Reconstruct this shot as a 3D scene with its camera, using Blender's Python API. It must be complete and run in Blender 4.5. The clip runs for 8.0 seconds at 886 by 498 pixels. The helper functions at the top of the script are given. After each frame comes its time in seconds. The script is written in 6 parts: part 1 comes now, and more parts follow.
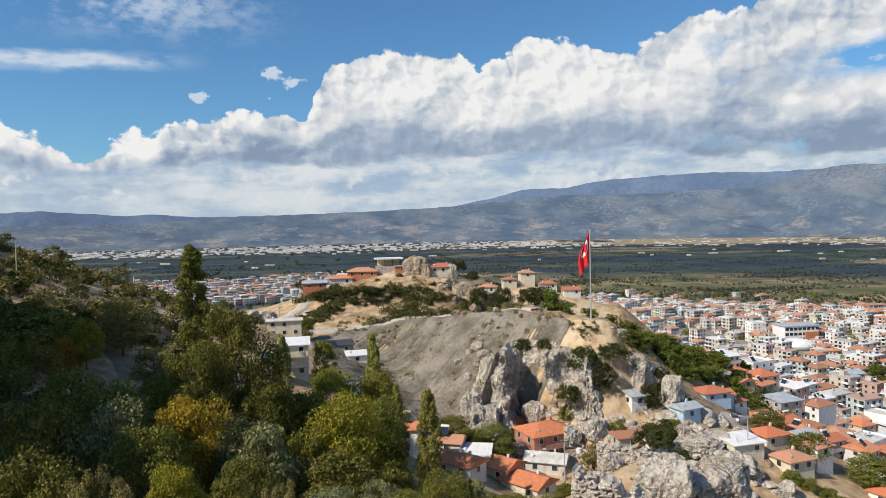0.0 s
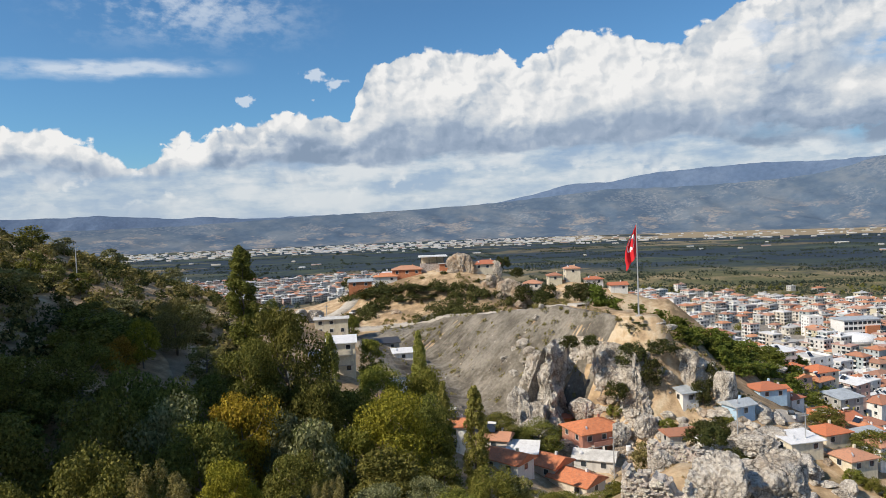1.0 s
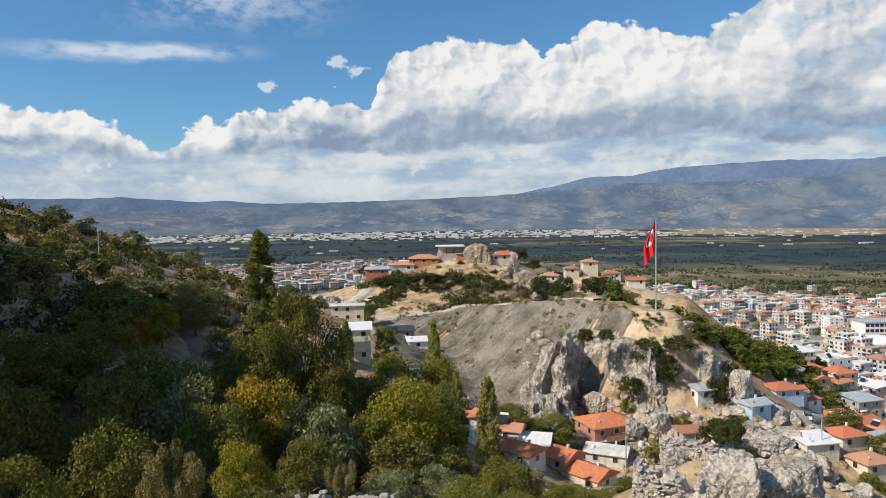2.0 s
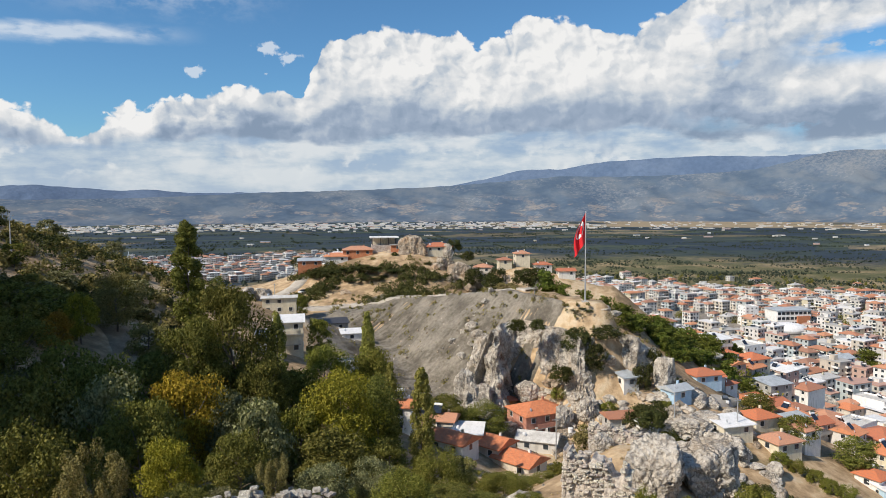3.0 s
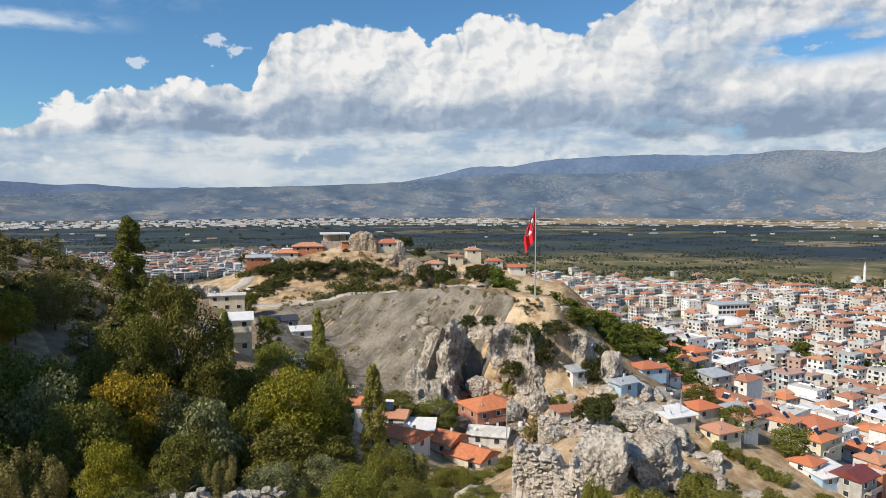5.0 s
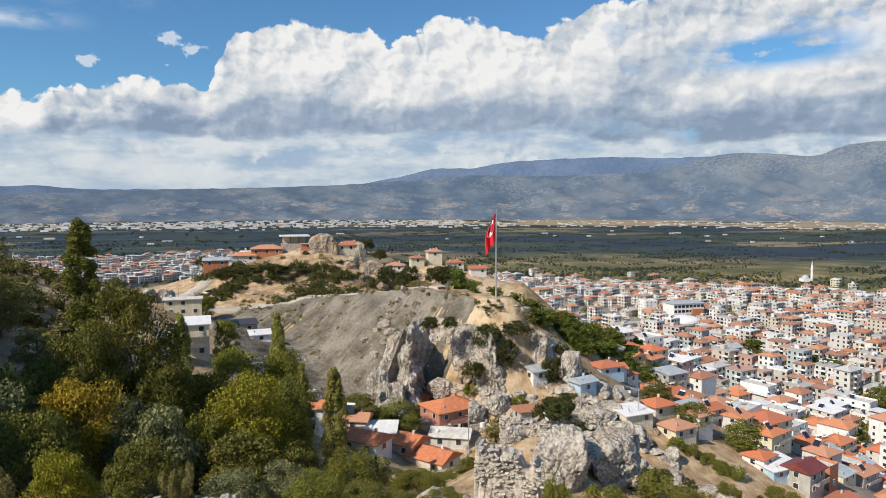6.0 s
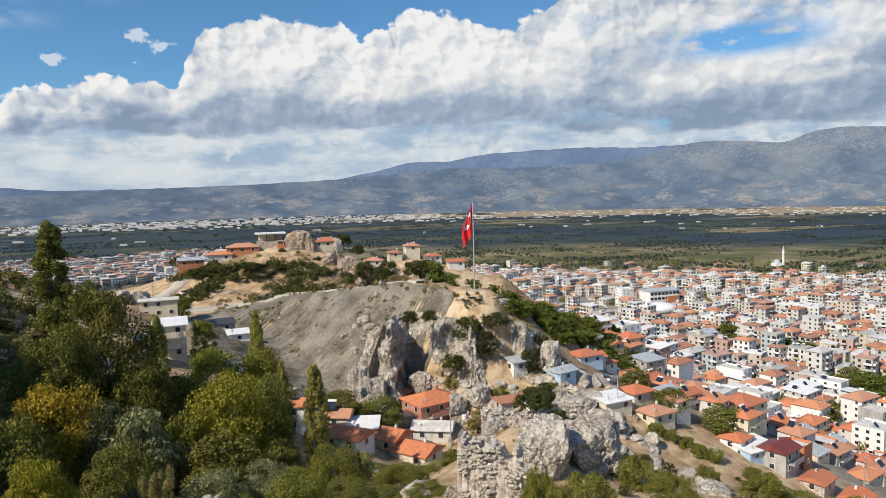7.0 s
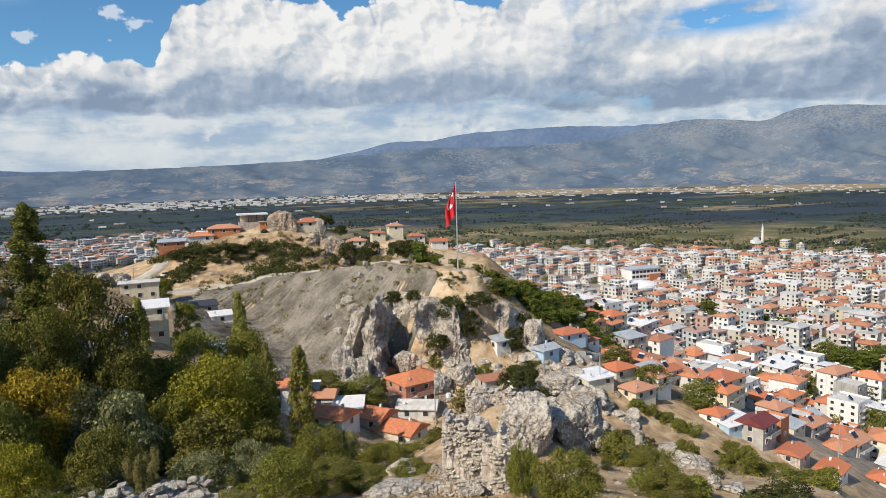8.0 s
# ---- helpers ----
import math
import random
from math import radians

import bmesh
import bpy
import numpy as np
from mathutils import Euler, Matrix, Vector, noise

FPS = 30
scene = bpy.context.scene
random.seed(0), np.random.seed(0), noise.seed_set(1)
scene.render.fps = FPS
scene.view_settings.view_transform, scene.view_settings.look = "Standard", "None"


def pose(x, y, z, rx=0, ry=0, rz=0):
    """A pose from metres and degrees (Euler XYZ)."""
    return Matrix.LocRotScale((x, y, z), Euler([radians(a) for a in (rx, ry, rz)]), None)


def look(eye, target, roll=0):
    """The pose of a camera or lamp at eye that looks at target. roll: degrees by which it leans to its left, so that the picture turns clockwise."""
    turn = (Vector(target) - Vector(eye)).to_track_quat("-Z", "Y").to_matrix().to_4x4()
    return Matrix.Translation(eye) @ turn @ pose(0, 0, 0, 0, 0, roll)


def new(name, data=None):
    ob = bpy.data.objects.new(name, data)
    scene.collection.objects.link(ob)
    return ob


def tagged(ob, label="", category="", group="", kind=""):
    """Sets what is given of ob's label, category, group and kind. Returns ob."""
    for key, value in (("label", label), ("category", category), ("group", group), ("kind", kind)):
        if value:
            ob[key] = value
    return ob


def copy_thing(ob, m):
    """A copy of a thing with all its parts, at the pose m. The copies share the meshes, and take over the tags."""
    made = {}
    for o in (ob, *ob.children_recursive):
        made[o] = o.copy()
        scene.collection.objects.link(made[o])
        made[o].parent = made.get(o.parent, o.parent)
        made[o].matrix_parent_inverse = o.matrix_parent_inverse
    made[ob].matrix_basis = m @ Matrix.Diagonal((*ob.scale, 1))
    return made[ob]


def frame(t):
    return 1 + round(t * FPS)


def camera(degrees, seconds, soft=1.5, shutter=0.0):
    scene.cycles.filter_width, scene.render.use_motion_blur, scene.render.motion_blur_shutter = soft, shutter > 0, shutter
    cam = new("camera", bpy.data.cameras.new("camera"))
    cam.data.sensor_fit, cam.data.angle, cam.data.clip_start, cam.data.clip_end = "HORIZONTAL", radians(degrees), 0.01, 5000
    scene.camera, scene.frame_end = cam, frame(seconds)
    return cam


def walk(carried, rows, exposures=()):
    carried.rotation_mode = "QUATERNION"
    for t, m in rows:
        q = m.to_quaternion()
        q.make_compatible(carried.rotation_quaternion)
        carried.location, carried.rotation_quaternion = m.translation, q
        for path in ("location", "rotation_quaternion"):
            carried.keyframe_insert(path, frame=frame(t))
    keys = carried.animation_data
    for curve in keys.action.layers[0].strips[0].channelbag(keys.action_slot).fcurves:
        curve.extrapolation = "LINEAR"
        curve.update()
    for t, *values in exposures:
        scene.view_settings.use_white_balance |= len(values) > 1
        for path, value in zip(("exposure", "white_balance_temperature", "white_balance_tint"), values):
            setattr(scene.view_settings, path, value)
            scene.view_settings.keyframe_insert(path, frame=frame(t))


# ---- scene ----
cam = camera(67.93, 8.0, soft=0.6)
# Seconds, and the camera's turn to the left, up and to its right side, in degrees.
ROWS = [
    (0.00, 0.00, -2.10, 1.20),
    (0.50, 1.53, -2.01, 1.07),
    (1.00, 3.83, -2.23, 2.27),
    (1.20, 5.37, -2.16, 1.81),
    (1.75, 6.60, -2.75, 1.10),
    (2.30, 2.63, -3.38, 0.36),
    (2.50, 1.20, -3.55, 0.39),
    (3.00, -0.35, -3.88, 0.33),
    (3.50, -1.08, -4.09, 0.45),
    (4.00, -1.88, -4.18, 0.29),
    (4.50, -2.86, -4.14, 0.56),
    (4.70, -3.62, -4.16, 0.40),
    (5.80, -7.04, -4.34, -0.15),
    (6.00, -7.98, -4.06, 0.09),
    (6.50, -9.68, -4.06, 0.34),
    (7.00, -9.93, -4.64, 1.38),
    (7.50, -9.27, -5.65, 2.13),
    (8.00, -11.34, -6.44, 1.64),
]
EYE = (0.0, 0.0, 100.0)
walk(cam, [(t, pose(*EYE, 0, 0, yaw) @ pose(0, 0, 0, 90 + pitch) @ pose(0, 0, 0, 0, 0, -roll)) for t, yaw, pitch, roll in ROWS])


# ---- sky, clouds and sun ----
SUN_AZ, SUN_EL = -121.0, 40.0  # degrees from straight ahead (minus: to the left), and above the horizon
sun = new("sun", bpy.data.lights.new("sun", "SUN"))
sun.data.energy, sun.data.angle, sun.data.color = 4.9, radians(0.5), (1.0, 0.885, 0.735)
sun.matrix_world = look((0, 0, 300), (-math.sin(radians(SUN_AZ)) * 100, -math.cos(radians(SUN_AZ)) * 100, 300 - 100 * math.tan(radians(SUN_EL))))
scene.view_settings.exposure = 0.08


class Nodes:
    """Short hand for a node tree."""

    def __init__(self, tree):
        self.t = tree
        tree.nodes.clear()

    def n(self, kind, ins=None, operation="", blend_type="", data_type="", interpolation_type="", use_clamp=False):
        node = self.t.nodes.new("ShaderNode" + kind)
        if data_type:
            node.data_type = data_type
        if operation:
            node.operation = operation
        if blend_type:
            node.blend_type = blend_type
        if interpolation_type:
            node.interpolation_type = interpolation_type
        if use_clamp:
            node.use_clamp = True
        for k, v in (ins or {}).items():
            self.put(node.inputs[k], v)
        return node

    def put(self, socket, v):
        if isinstance(v, bpy.types.NodeSocket):
            self.t.links.new(v, socket)
        elif isinstance(v, bpy.types.Node):
            self.t.links.new(v.outputs[0], socket)
        else:
            socket.default_value = v

    def m(self, op, a, b=0.0, c=0.0, clamp=False):
        return self.n("Math", {0: a, 1: b, 2: c}, operation=op, use_clamp=clamp).outputs[0]

    def mix(self, fac, a, b, blend="MIX"):
        node = self.n("Mix", data_type="RGBA", blend_type=blend)
        self.put(node.inputs[0], fac), self.put(node.inputs[6], a), self.put(node.inputs[7], b)
        return node.outputs[2]

    def ramp(self, fac, stops, mode="LINEAR"):
        node = self.n("ValToRGB", {0: fac})
        e = node.color_ramp.elements
        node.color_ramp.interpolation = mode
        while len(e) < len(stops):
            e.new(0.5)
        for i, (p, c) in enumerate(stops):
            e[i].position = p
            e[i].color = (c, c, c, 1) if isinstance(c, (int, float)) else (*c, 1)
        return node.outputs[0]

    def range(self, v, a, b, lo=0.0, hi=1.0, kind="SMOOTHSTEP"):
        return self.n("MapRange", {0: v, 1: a, 2: b, 3: lo, 4: hi}, interpolation_type=kind).outputs[0]


world = bpy.data.worlds.new("sky")
scene.world = world
world.use_nodes = True
N = Nodes(world.node_tree)
sky = N.n("TexSky")
sky.sky_type, sky.sun_disc, sky.sun_elevation, sky.sun_rotation = "NISHITA", False, radians(SUN_EL), radians(SUN_AZ)
sky.altitude, sky.air_density, sky.dust_density, sky.ozone_density = 200, 1.0, 0.6, 2.0
axis = N.n("SeparateXYZ", {0: N.n("TexCoord").outputs["Generated"]})
az = N.m("ARCTAN2", axis.outputs[0], axis.outputs[1])
el = N.m("ARCSINE", axis.outputs[2])
dome = N.n("CombineXYZ", {0: az, 1: el, 2: N.m("MULTIPLY", N.m("COSINE", az), 0.3)}).outputs[0]


def drift(scale, detail, dx=0.0, dy=0.0, sy=1.0, rough_=0.55):
    """Cloud noise over azimuth and height; sy above 1 lays it out in flat streaks."""
    v = N.n("Mapping", {0: dome, 1: (dx, dy, 0), 3: (1, sy, 1)})
    return N.n("TexNoise", {"Vector": v, "Scale": scale, "Detail": detail, "Roughness": rough_}).outputs[0]


def curve(lo, hi, points):
    """A value along the azimuth, from (azimuth, value) points."""
    return N.ramp(N.range(az, lo, hi, kind="LINEAR"), [((p - lo) / (hi - lo), v) for p, v in points])


def near(value, middle, reach):
    """1 at the middle, falling to 0 at the reach."""
    return N.range(N.m("ABSOLUTE", N.m("SUBTRACT", value, middle)), 0.0, reach, 1.0, 0.0)


WARP = N.n("TexNoise", {"Vector": dome, "Scale": 22.0, "Detail": 5.0, "Roughness": 0.6}).outputs[1]


def puffs(dx=0.0, dy=0.0, stretch=1.15):
    """Rounded cauliflower heaps at four sizes."""
    v = N.n("Mapping", {0: dome, 1: (dx, dy, 0), 3: (1, stretch, 1)}).outputs[0]
    v = N.n("VectorMath", {0: v, 1: N.n("VectorMath", {0: WARP, 1: (0.05, 0.05, 0.0)}, operation="MULTIPLY").outputs[0]}, operation="ADD").outputs[0]
    total = 0.0
    for scale, weight in ((8.0, 0.8), (19.0, 0.50), (44.0, 0.26), (95.0, 0.12)):
        cell = N.n("TexVoronoi", {"Vector": v, "Scale": scale, "Randomness": 1.0})
        cell.feature, cell.voronoi_dimensions = "SMOOTH_F1", "2D"
        cell.inputs["Smoothness"].default_value = 0.35
        total = N.m("ADD", total, N.m("MULTIPLY", N.m("SUBTRACT", 0.45, cell.outputs["Distance"]), weight))
    return total


heaps = puffs()
relief = N.m("SUBTRACT", heaps, puffs(0.008, -0.008))
# The cumulus bank: its top climbs to the right in heaps, its base lies level.
top = curve(-0.75, 0.95, [(-0.75, 0.13), (-0.59, 0.141), (-0.55, 0.143), (-0.52, 0.122), (-0.50, 0.108), (-0.46, 0.119), (-0.415, 0.131), (-0.395, 0.16), (-0.355, 0.152), (-0.28, 0.175), (-0.25, 0.190), (-0.20, 0.168), (-0.185, 0.205), (-0.17, 0.237), (-0.132, 0.257), (-0.06, 0.249), (0.0, 0.246), (0.06, 0.223), (0.08, 0.246), (0.12, 0.259), (0.22, 0.266), (0.27, 0.259), (0.33, 0.264), (0.365, 0.288), (0.43, 0.29), (0.52, 0.30), (0.62, 0.31), (0.75, 0.30), (0.95, 0.28)])
base = N.m("ADD", curve(-0.75, 0.95, [(-0.75, 0.09), (-0.43, 0.087), (-0.30, 0.098), (0.0, 0.099), (0.17, 0.105), (0.37, 0.10), (0.48, 0.080), (0.6, 0.086), (0.95, 0.08)]), N.m("MULTIPLY", N.m("SUBTRACT", drift(9, 6, 1.7, 0.3, 2.5), 0.5), 0.075))
over = N.m("SUBTRACT", N.m("ADD", top, N.m("MULTIPLY", N.m("SUBTRACT", heaps, 0.08), 0.050)), el)
bank = N.m("MULTIPLY", N.range(over, 0.0, 0.0055), N.range(N.m("SUBTRACT", el, base), -0.007, 0.007))
# Blue gaps, most of them where the bank breaks up on the right.
gaps = N.m("MULTIPLY", N.range(drift(8, 7, 7.7, 0.0, 1.9), 0.58, 0.66), N.range(az, 0.26, 0.5, 0.0, 0.55))
slot = N.m("MULTIPLY", N.m("MULTIPLY", near(az, 0.60, 0.15), near(el, 0.200, 0.032)), N.range(drift(14, 6, 2.9, 0.0, 2.2), 0.30, 0.48))
gaps = N.m("MULTIPLY", N.m("MAXIMUM", gaps, N.m("MULTIPLY", slot, 1.6)), N.range(over, 0.012, 0.04), clamp=True)
bank = N.m("MULTIPLY", bank, N.m("SUBTRACT", 1.0, gaps))
# Sunlit heads, soft grey hollows and blue-grey flat bases.
high = N.m("DIVIDE", N.m("SUBTRACT", el, base), N.m("SUBTRACT", N.m("ADD", top, 0.02), base))
high = N.m("ADD", high, N.m("MULTIPLY", N.m("SUBTRACT", drift(7, 6, 4.4, 0.7, 1.8), 0.5), 0.75))
hollow = N.m("MULTIPLY", N.range(drift(4.5, 8, 0.6, 2.1, 1.8, 0.6), 0.44, 0.64), N.range(over, 0.008, 0.05))
shelf = N.m("MULTIPLY", N.range(high, 0.42, 0.12), N.range(over, 0.010, 0.05))
shade = N.m("SUBTRACT", N.m("ADD", 0.90, N.m("MULTIPLY", relief, N.range(over, 0.01, 0.10, 1.7, 0.75))), N.m("ADD", N.m("MULTIPLY", shelf, 0.62), N.m("MULTIPLY", hollow, N.range(az, 0.15, 0.5, 0.24, 0.42))), clamp=True)
cloud = N.ramp(shade, [(0.0, (0.25, 0.33, 0.45)), (0.30, (0.36, 0.44, 0.56)), (0.55, (0.54, 0.60, 0.67)), (0.78, (0.73, 0.75, 0.77)), (1.0, (0.90, 0.895, 0.885))])
# Thin pale layers with small heads under the bank, down to the hills.
veil = drift(7, 9, 3.3, 1.9, 3.4, 0.6)
heads = N.m("MULTIPLY", N.range(N.m("ADD", drift(13, 7, 8.1, 0.4, 1.7), N.m("MULTIPLY", heaps, 0.25)), 0.53, 0.62), near(el, 0.062, 0.045))
lower = N.ramp(N.m("ADD", N.range(veil, 0.36, 0.64), N.m("MULTIPLY", relief, 0.6)), [(0.0, (0.34, 0.45, 0.61)), (0.45, (0.52, 0.60, 0.685)), (1.0, (0.76, 0.78, 0.795))])
lower = N.mix(N.m("MULTIPLY", heads, 0.8), lower, N.ramp(N.m("ADD", 0.6, N.m("MULTIPLY", relief, 2.6)), [(0.0, (0.48, 0.54, 0.62)), (1.0, (0.86, 0.86, 0.85))]))
# Clear sky with a mottled high sheet, a flat streak and three stray puffs.
blue = N.mix(1.0, N.n("Mix", {0: 1.0, 6: sky.outputs[0], 7: (0.108, 0.108, 0.108, 1)}, data_type="RGBA", blend_type="MULTIPLY").outputs[2], (0.58, 0.93, 1.15, 1), "MULTIPLY")
sheet = N.m("MULTIPLY", N.m("MULTIPLY", near(az, -0.42, 0.24), near(el, 0.31, 0.075)), N.range(N.m("ADD", N.m("MULTIPLY", drift(11, 8, 0.9, 1.1, 2.0, 0.65), 0.6), N.m("MULTIPLY", drift(48, 4, 2.2, 0.3, 1.6), 0.4)), 0.42, 0.62))
streak = N.m("MULTIPLY", N.m("MULTIPLY", near(az, -0.52, 0.20), near(N.m("ADD", el, N.m("MULTIPLY", N.m("SUBTRACT", drift(16, 6, 5.0, 0.0, 3.0), 0.5), 0.02)), N.m("ADD", 0.253, N.m("MULTIPLY", az, 0.06)), 0.016)), 1.5, clamp=True)
wisps = N.m("MULTIPLY", N.range(drift(5, 9, 6.1, 1.1, 3.2, 0.62), 0.52, 0.72), N.range(el, 0.30, 0.42))
thin = N.m("MAXIMUM", N.m("MAXIMUM", N.m("MULTIPLY", sheet, 0.85), N.m("MULTIPLY", streak, N.range(drift(20, 7, 1.1, 0.0, 2.5), 0.25, 0.55))), N.m("MULTIPLY", wisps, 0.6))
for pa, pe, size in ((-0.248, 0.221, 0.021), (-0.216, 0.212, 0.017), (-0.346, 0.186, 0.017)):
    far = N.m("SQRT", N.m("ADD", N.m("POWER", N.m("ABSOLUTE", N.m("SUBTRACT", az, pa)), 2.0), N.m("POWER", N.m("MULTIPLY", N.m("ABSOLUTE", N.m("SUBTRACT", el, pe)), 1.7), 2.0)))
    thin = N.m("MAXIMUM", thin, N.range(N.m("SUBTRACT", N.m("ADD", size * 0.95, N.m("MULTIPLY", N.m("SUBTRACT", drift(55, 6, pa * 9), 0.52), 0.075)), far), 0.0, 0.010))
blue = N.mix(N.m("MULTIPLY", thin, 0.72), blue, (0.74, 0.80, 0.87, 1))
under = N.range(N.m("SUBTRACT", N.m("ADD", base, N.m("MULTIPLY", N.m("SUBTRACT", heaps, 0.1), 0.03)), el), -0.05, 0.0)
air = N.mix(N.m("MULTIPLY", N.range(over, 0.0, 0.01), N.m("MULTIPLY", under, 0.92)), blue, lower)
air = N.mix(bank, air, cloud)
haze = N.range(el, 0.11, 0.0)
air = N.mix(N.m("MULTIPLY", haze, 0.42), air, (0.58, 0.65, 0.725, 1))
out = N.n("OutputWorld", {0: N.n("Background", {0: air, 1: 0.92})})


# ---- materials ----
def material(name, colors, scale=1.0, rough=0.85, bump=0.3, bump_scale=None, per="", contrast=(0.35, 0.65), dirt=0.0, metal=0.0, sheen=0.0, spread=0.0, object_space=True):
    """Two or more colours mixed by noise at two scales, with fine relief. per: 'object' or 'island' picks one of the colours for each piece instead."""
    m = bpy.data.materials.new(name)
    m.use_nodes = True
    N = Nodes(m.node_tree)
    co = N.n("TexCoord").outputs["Object"] if object_space else N.n("NewGeometry").outputs["Position"]
    coarse = N.n("TexNoise", {"Vector": co, "Scale": scale, "Detail": 6.0, "Roughness": 0.6}).outputs[0]
    grain = N.n("TexNoise", {"Vector": co, "Scale": scale * 9, "Detail": 4.0, "Roughness": 0.6}).outputs[0]
    if per:
        pick = N.n("ObjectInfo").outputs["Random"] if per == "object" else N.n("NewGeometry").outputs["Random Per Island"]
        col = N.ramp(pick, [(i / len(colors), c) for i, c in enumerate(colors)], "CONSTANT")
    else:
        fac = N.range(N.m("ADD", N.m("MULTIPLY", coarse, 0.7), N.m("MULTIPLY", grain, 0.3)), *contrast)
        col = N.ramp(fac, [(i / max(1, len(colors) - 1), c) for i, c in enumerate(colors)])
    if spread:
        rnd = N.n("ObjectInfo").outputs["Random"]
        hsv = N.n("HueSaturation", {"Hue": N.m("ADD", 0.5 - spread * 0.12, N.m("MULTIPLY", rnd, spread * 0.24)), "Value": N.m("ADD", 1 - spread, N.m("MULTIPLY", rnd, spread * 2)), "Color": col})
        col = hsv.outputs[0]
    value = N.m("ADD", N.m("ADD", 0.72, N.m("MULTIPLY", grain, 0.36)), N.m("MULTIPLY", coarse, 0.20))
    col = N.mix(1.0, col, N.n("CombineColor", {0: value, 1: value, 2: value}), "MULTIPLY")
    if dirt:
        stain = N.m("MULTIPLY", N.range(N.n("TexNoise", {"Vector": N.n("Mapping", {0: co, 3: (1, 1, 0.25)}), "Scale": scale * 2.3, "Detail": 8.0}).outputs[0], 0.48, 0.72), dirt)
        col = N.mix(stain, col, (0.16, 0.14, 0.12, 1))
    b = N.n("Bump", {"Strength": bump, "Distance": 0.3 / (bump_scale or scale * 9) * 3, "Height": N.n("TexNoise", {"Vector": co, "Scale": bump_scale or scale * 9, "Detail": 5.0}).outputs[0]})
    s = N.n("BsdfPrincipled", {"Base Color": col, "Roughness": rough, "Metallic": metal, "Normal": b.outputs[0]})
    N.n("OutputMaterial", {0: s.outputs[0]})
    return m


def leaf_material(name, colors, spread=0.12):
    """Foliage: every leaf its own tone, with light that passes through the blade."""
    m = bpy.data.materials.new(name)
    m.use_nodes = True
    N = Nodes(m.node_tree)
    g = N.n("NewGeometry")
    col = N.ramp(g.outputs["Random Per Island"], [(i / max(1, len(colors) - 1), c) for i, c in enumerate(colors)])
    rnd = N.n("ObjectInfo").outputs["Random"]
    col = N.n("HueSaturation", {"Hue": N.m("ADD", 0.485, N.m("MULTIPLY", rnd, 0.03)), "Value": N.m("ADD", 1 - spread, N.m("MULTIPLY", rnd, 2 * spread)), "Color": col}).outputs[0]
    s = N.n("BsdfPrincipled", {"Base Color": col, "Roughness": 0.75, "Specular IOR Level": 0.15})
    tr = N.n("BsdfTranslucent", {"Color": N.mix(1.0, col, (1.0, 1.1, 0.5, 1), "MULTIPLY")})
    N.n("OutputMaterial", {0: N.n("MixShader", {0: 0.22, 1: s.outputs[0], 2: tr.outputs[0]}).outputs[0]})
    return m


def tile_material(name, colors, per="object"):
    """Clay roof tiles: fine courses running down the slope, each roof its own red."""
    m = material(name, colors, 1.1, 0.85, 0.35, per=per, dirt=0.42)
    return m


def rock_material(name, dark, mid, pale, earth, tint):
    """Weathered limestone: grey grain, thin dark cracks, rain streaks and patches of ochre."""
    m = bpy.data.materials.new(name)
    m.use_nodes = True
    N = Nodes(m.node_tree)
    co = N.n("NewGeometry").outputs["Position"]

    def noise_(scale, detail=8.0, sz=1.0, rough=0.62):
        return N.n("TexNoise", {"Vector": N.n("Mapping", {0: co, 3: (1, 1, sz)}), "Scale": scale, "Detail": detail, "Roughness": rough}).outputs[0]

    warp = N.n("VectorMath", {0: co, 1: N.n("VectorMath", {0: N.n("TexNoise", {"Vector": co, "Scale": 0.7, "Detail": 4.0}).outputs[1], 1: (2.2, 2.2, 2.2)}, operation="MULTIPLY").outputs[0]}, operation="ADD").outputs[0]

    def cracks(scale, width):
        cell = N.n("TexVoronoi", {"Vector": warp, "Scale": scale})
        cell.feature = "DISTANCE_TO_EDGE"
        return N.range(cell.outputs["Distance"], 0.0, width, 1.0, 0.0)

    grain = noise_(3.2)
    col = N.ramp(N.range(N.m("ADD", N.m("MULTIPLY", grain, 0.55), N.m("MULTIPLY", noise_(0.5), 0.45)), 0.36, 0.62), [(0.0, dark), (0.45, mid), (1.0, pale)])
    col = N.mix(N.m("MULTIPLY", N.range(noise_(0.16), 0.50, 0.66), tint), col, (*earth, 1))
    col = N.mix(N.m("MULTIPLY", N.range(noise_(0.9, 8.0, 0.18), 0.54, 0.70), 0.36), col, (0.22, 0.205, 0.19, 1))
    split = N.m("MULTIPLY", N.m("MAXIMUM", cracks(0.45, 0.035), N.m("MULTIPLY", cracks(1.5, 0.05), 0.6)), N.range(noise_(0.35), 0.42, 0.56))
    col = N.mix(N.m("MULTIPLY", split, 0.7), col, (0.09, 0.08, 0.07, 1))
    height = N.m("SUBTRACT", N.m("ADD", noise_(1.1, 10.0), N.m("MULTIPLY", grain, 0.35)), N.m("MULTIPLY", split, 0.35))
    b = N.n("Bump", {"Strength": 1.0, "Distance": 0.8, "Height": height})
    sh = N.n("BsdfPrincipled", {"Base Color": col, "Roughness": 0.95, "Specular IOR Level": 0.15, "Normal": b.outputs[0]})
    N.n("OutputMaterial", {0: sh.outputs[0]})
    return m


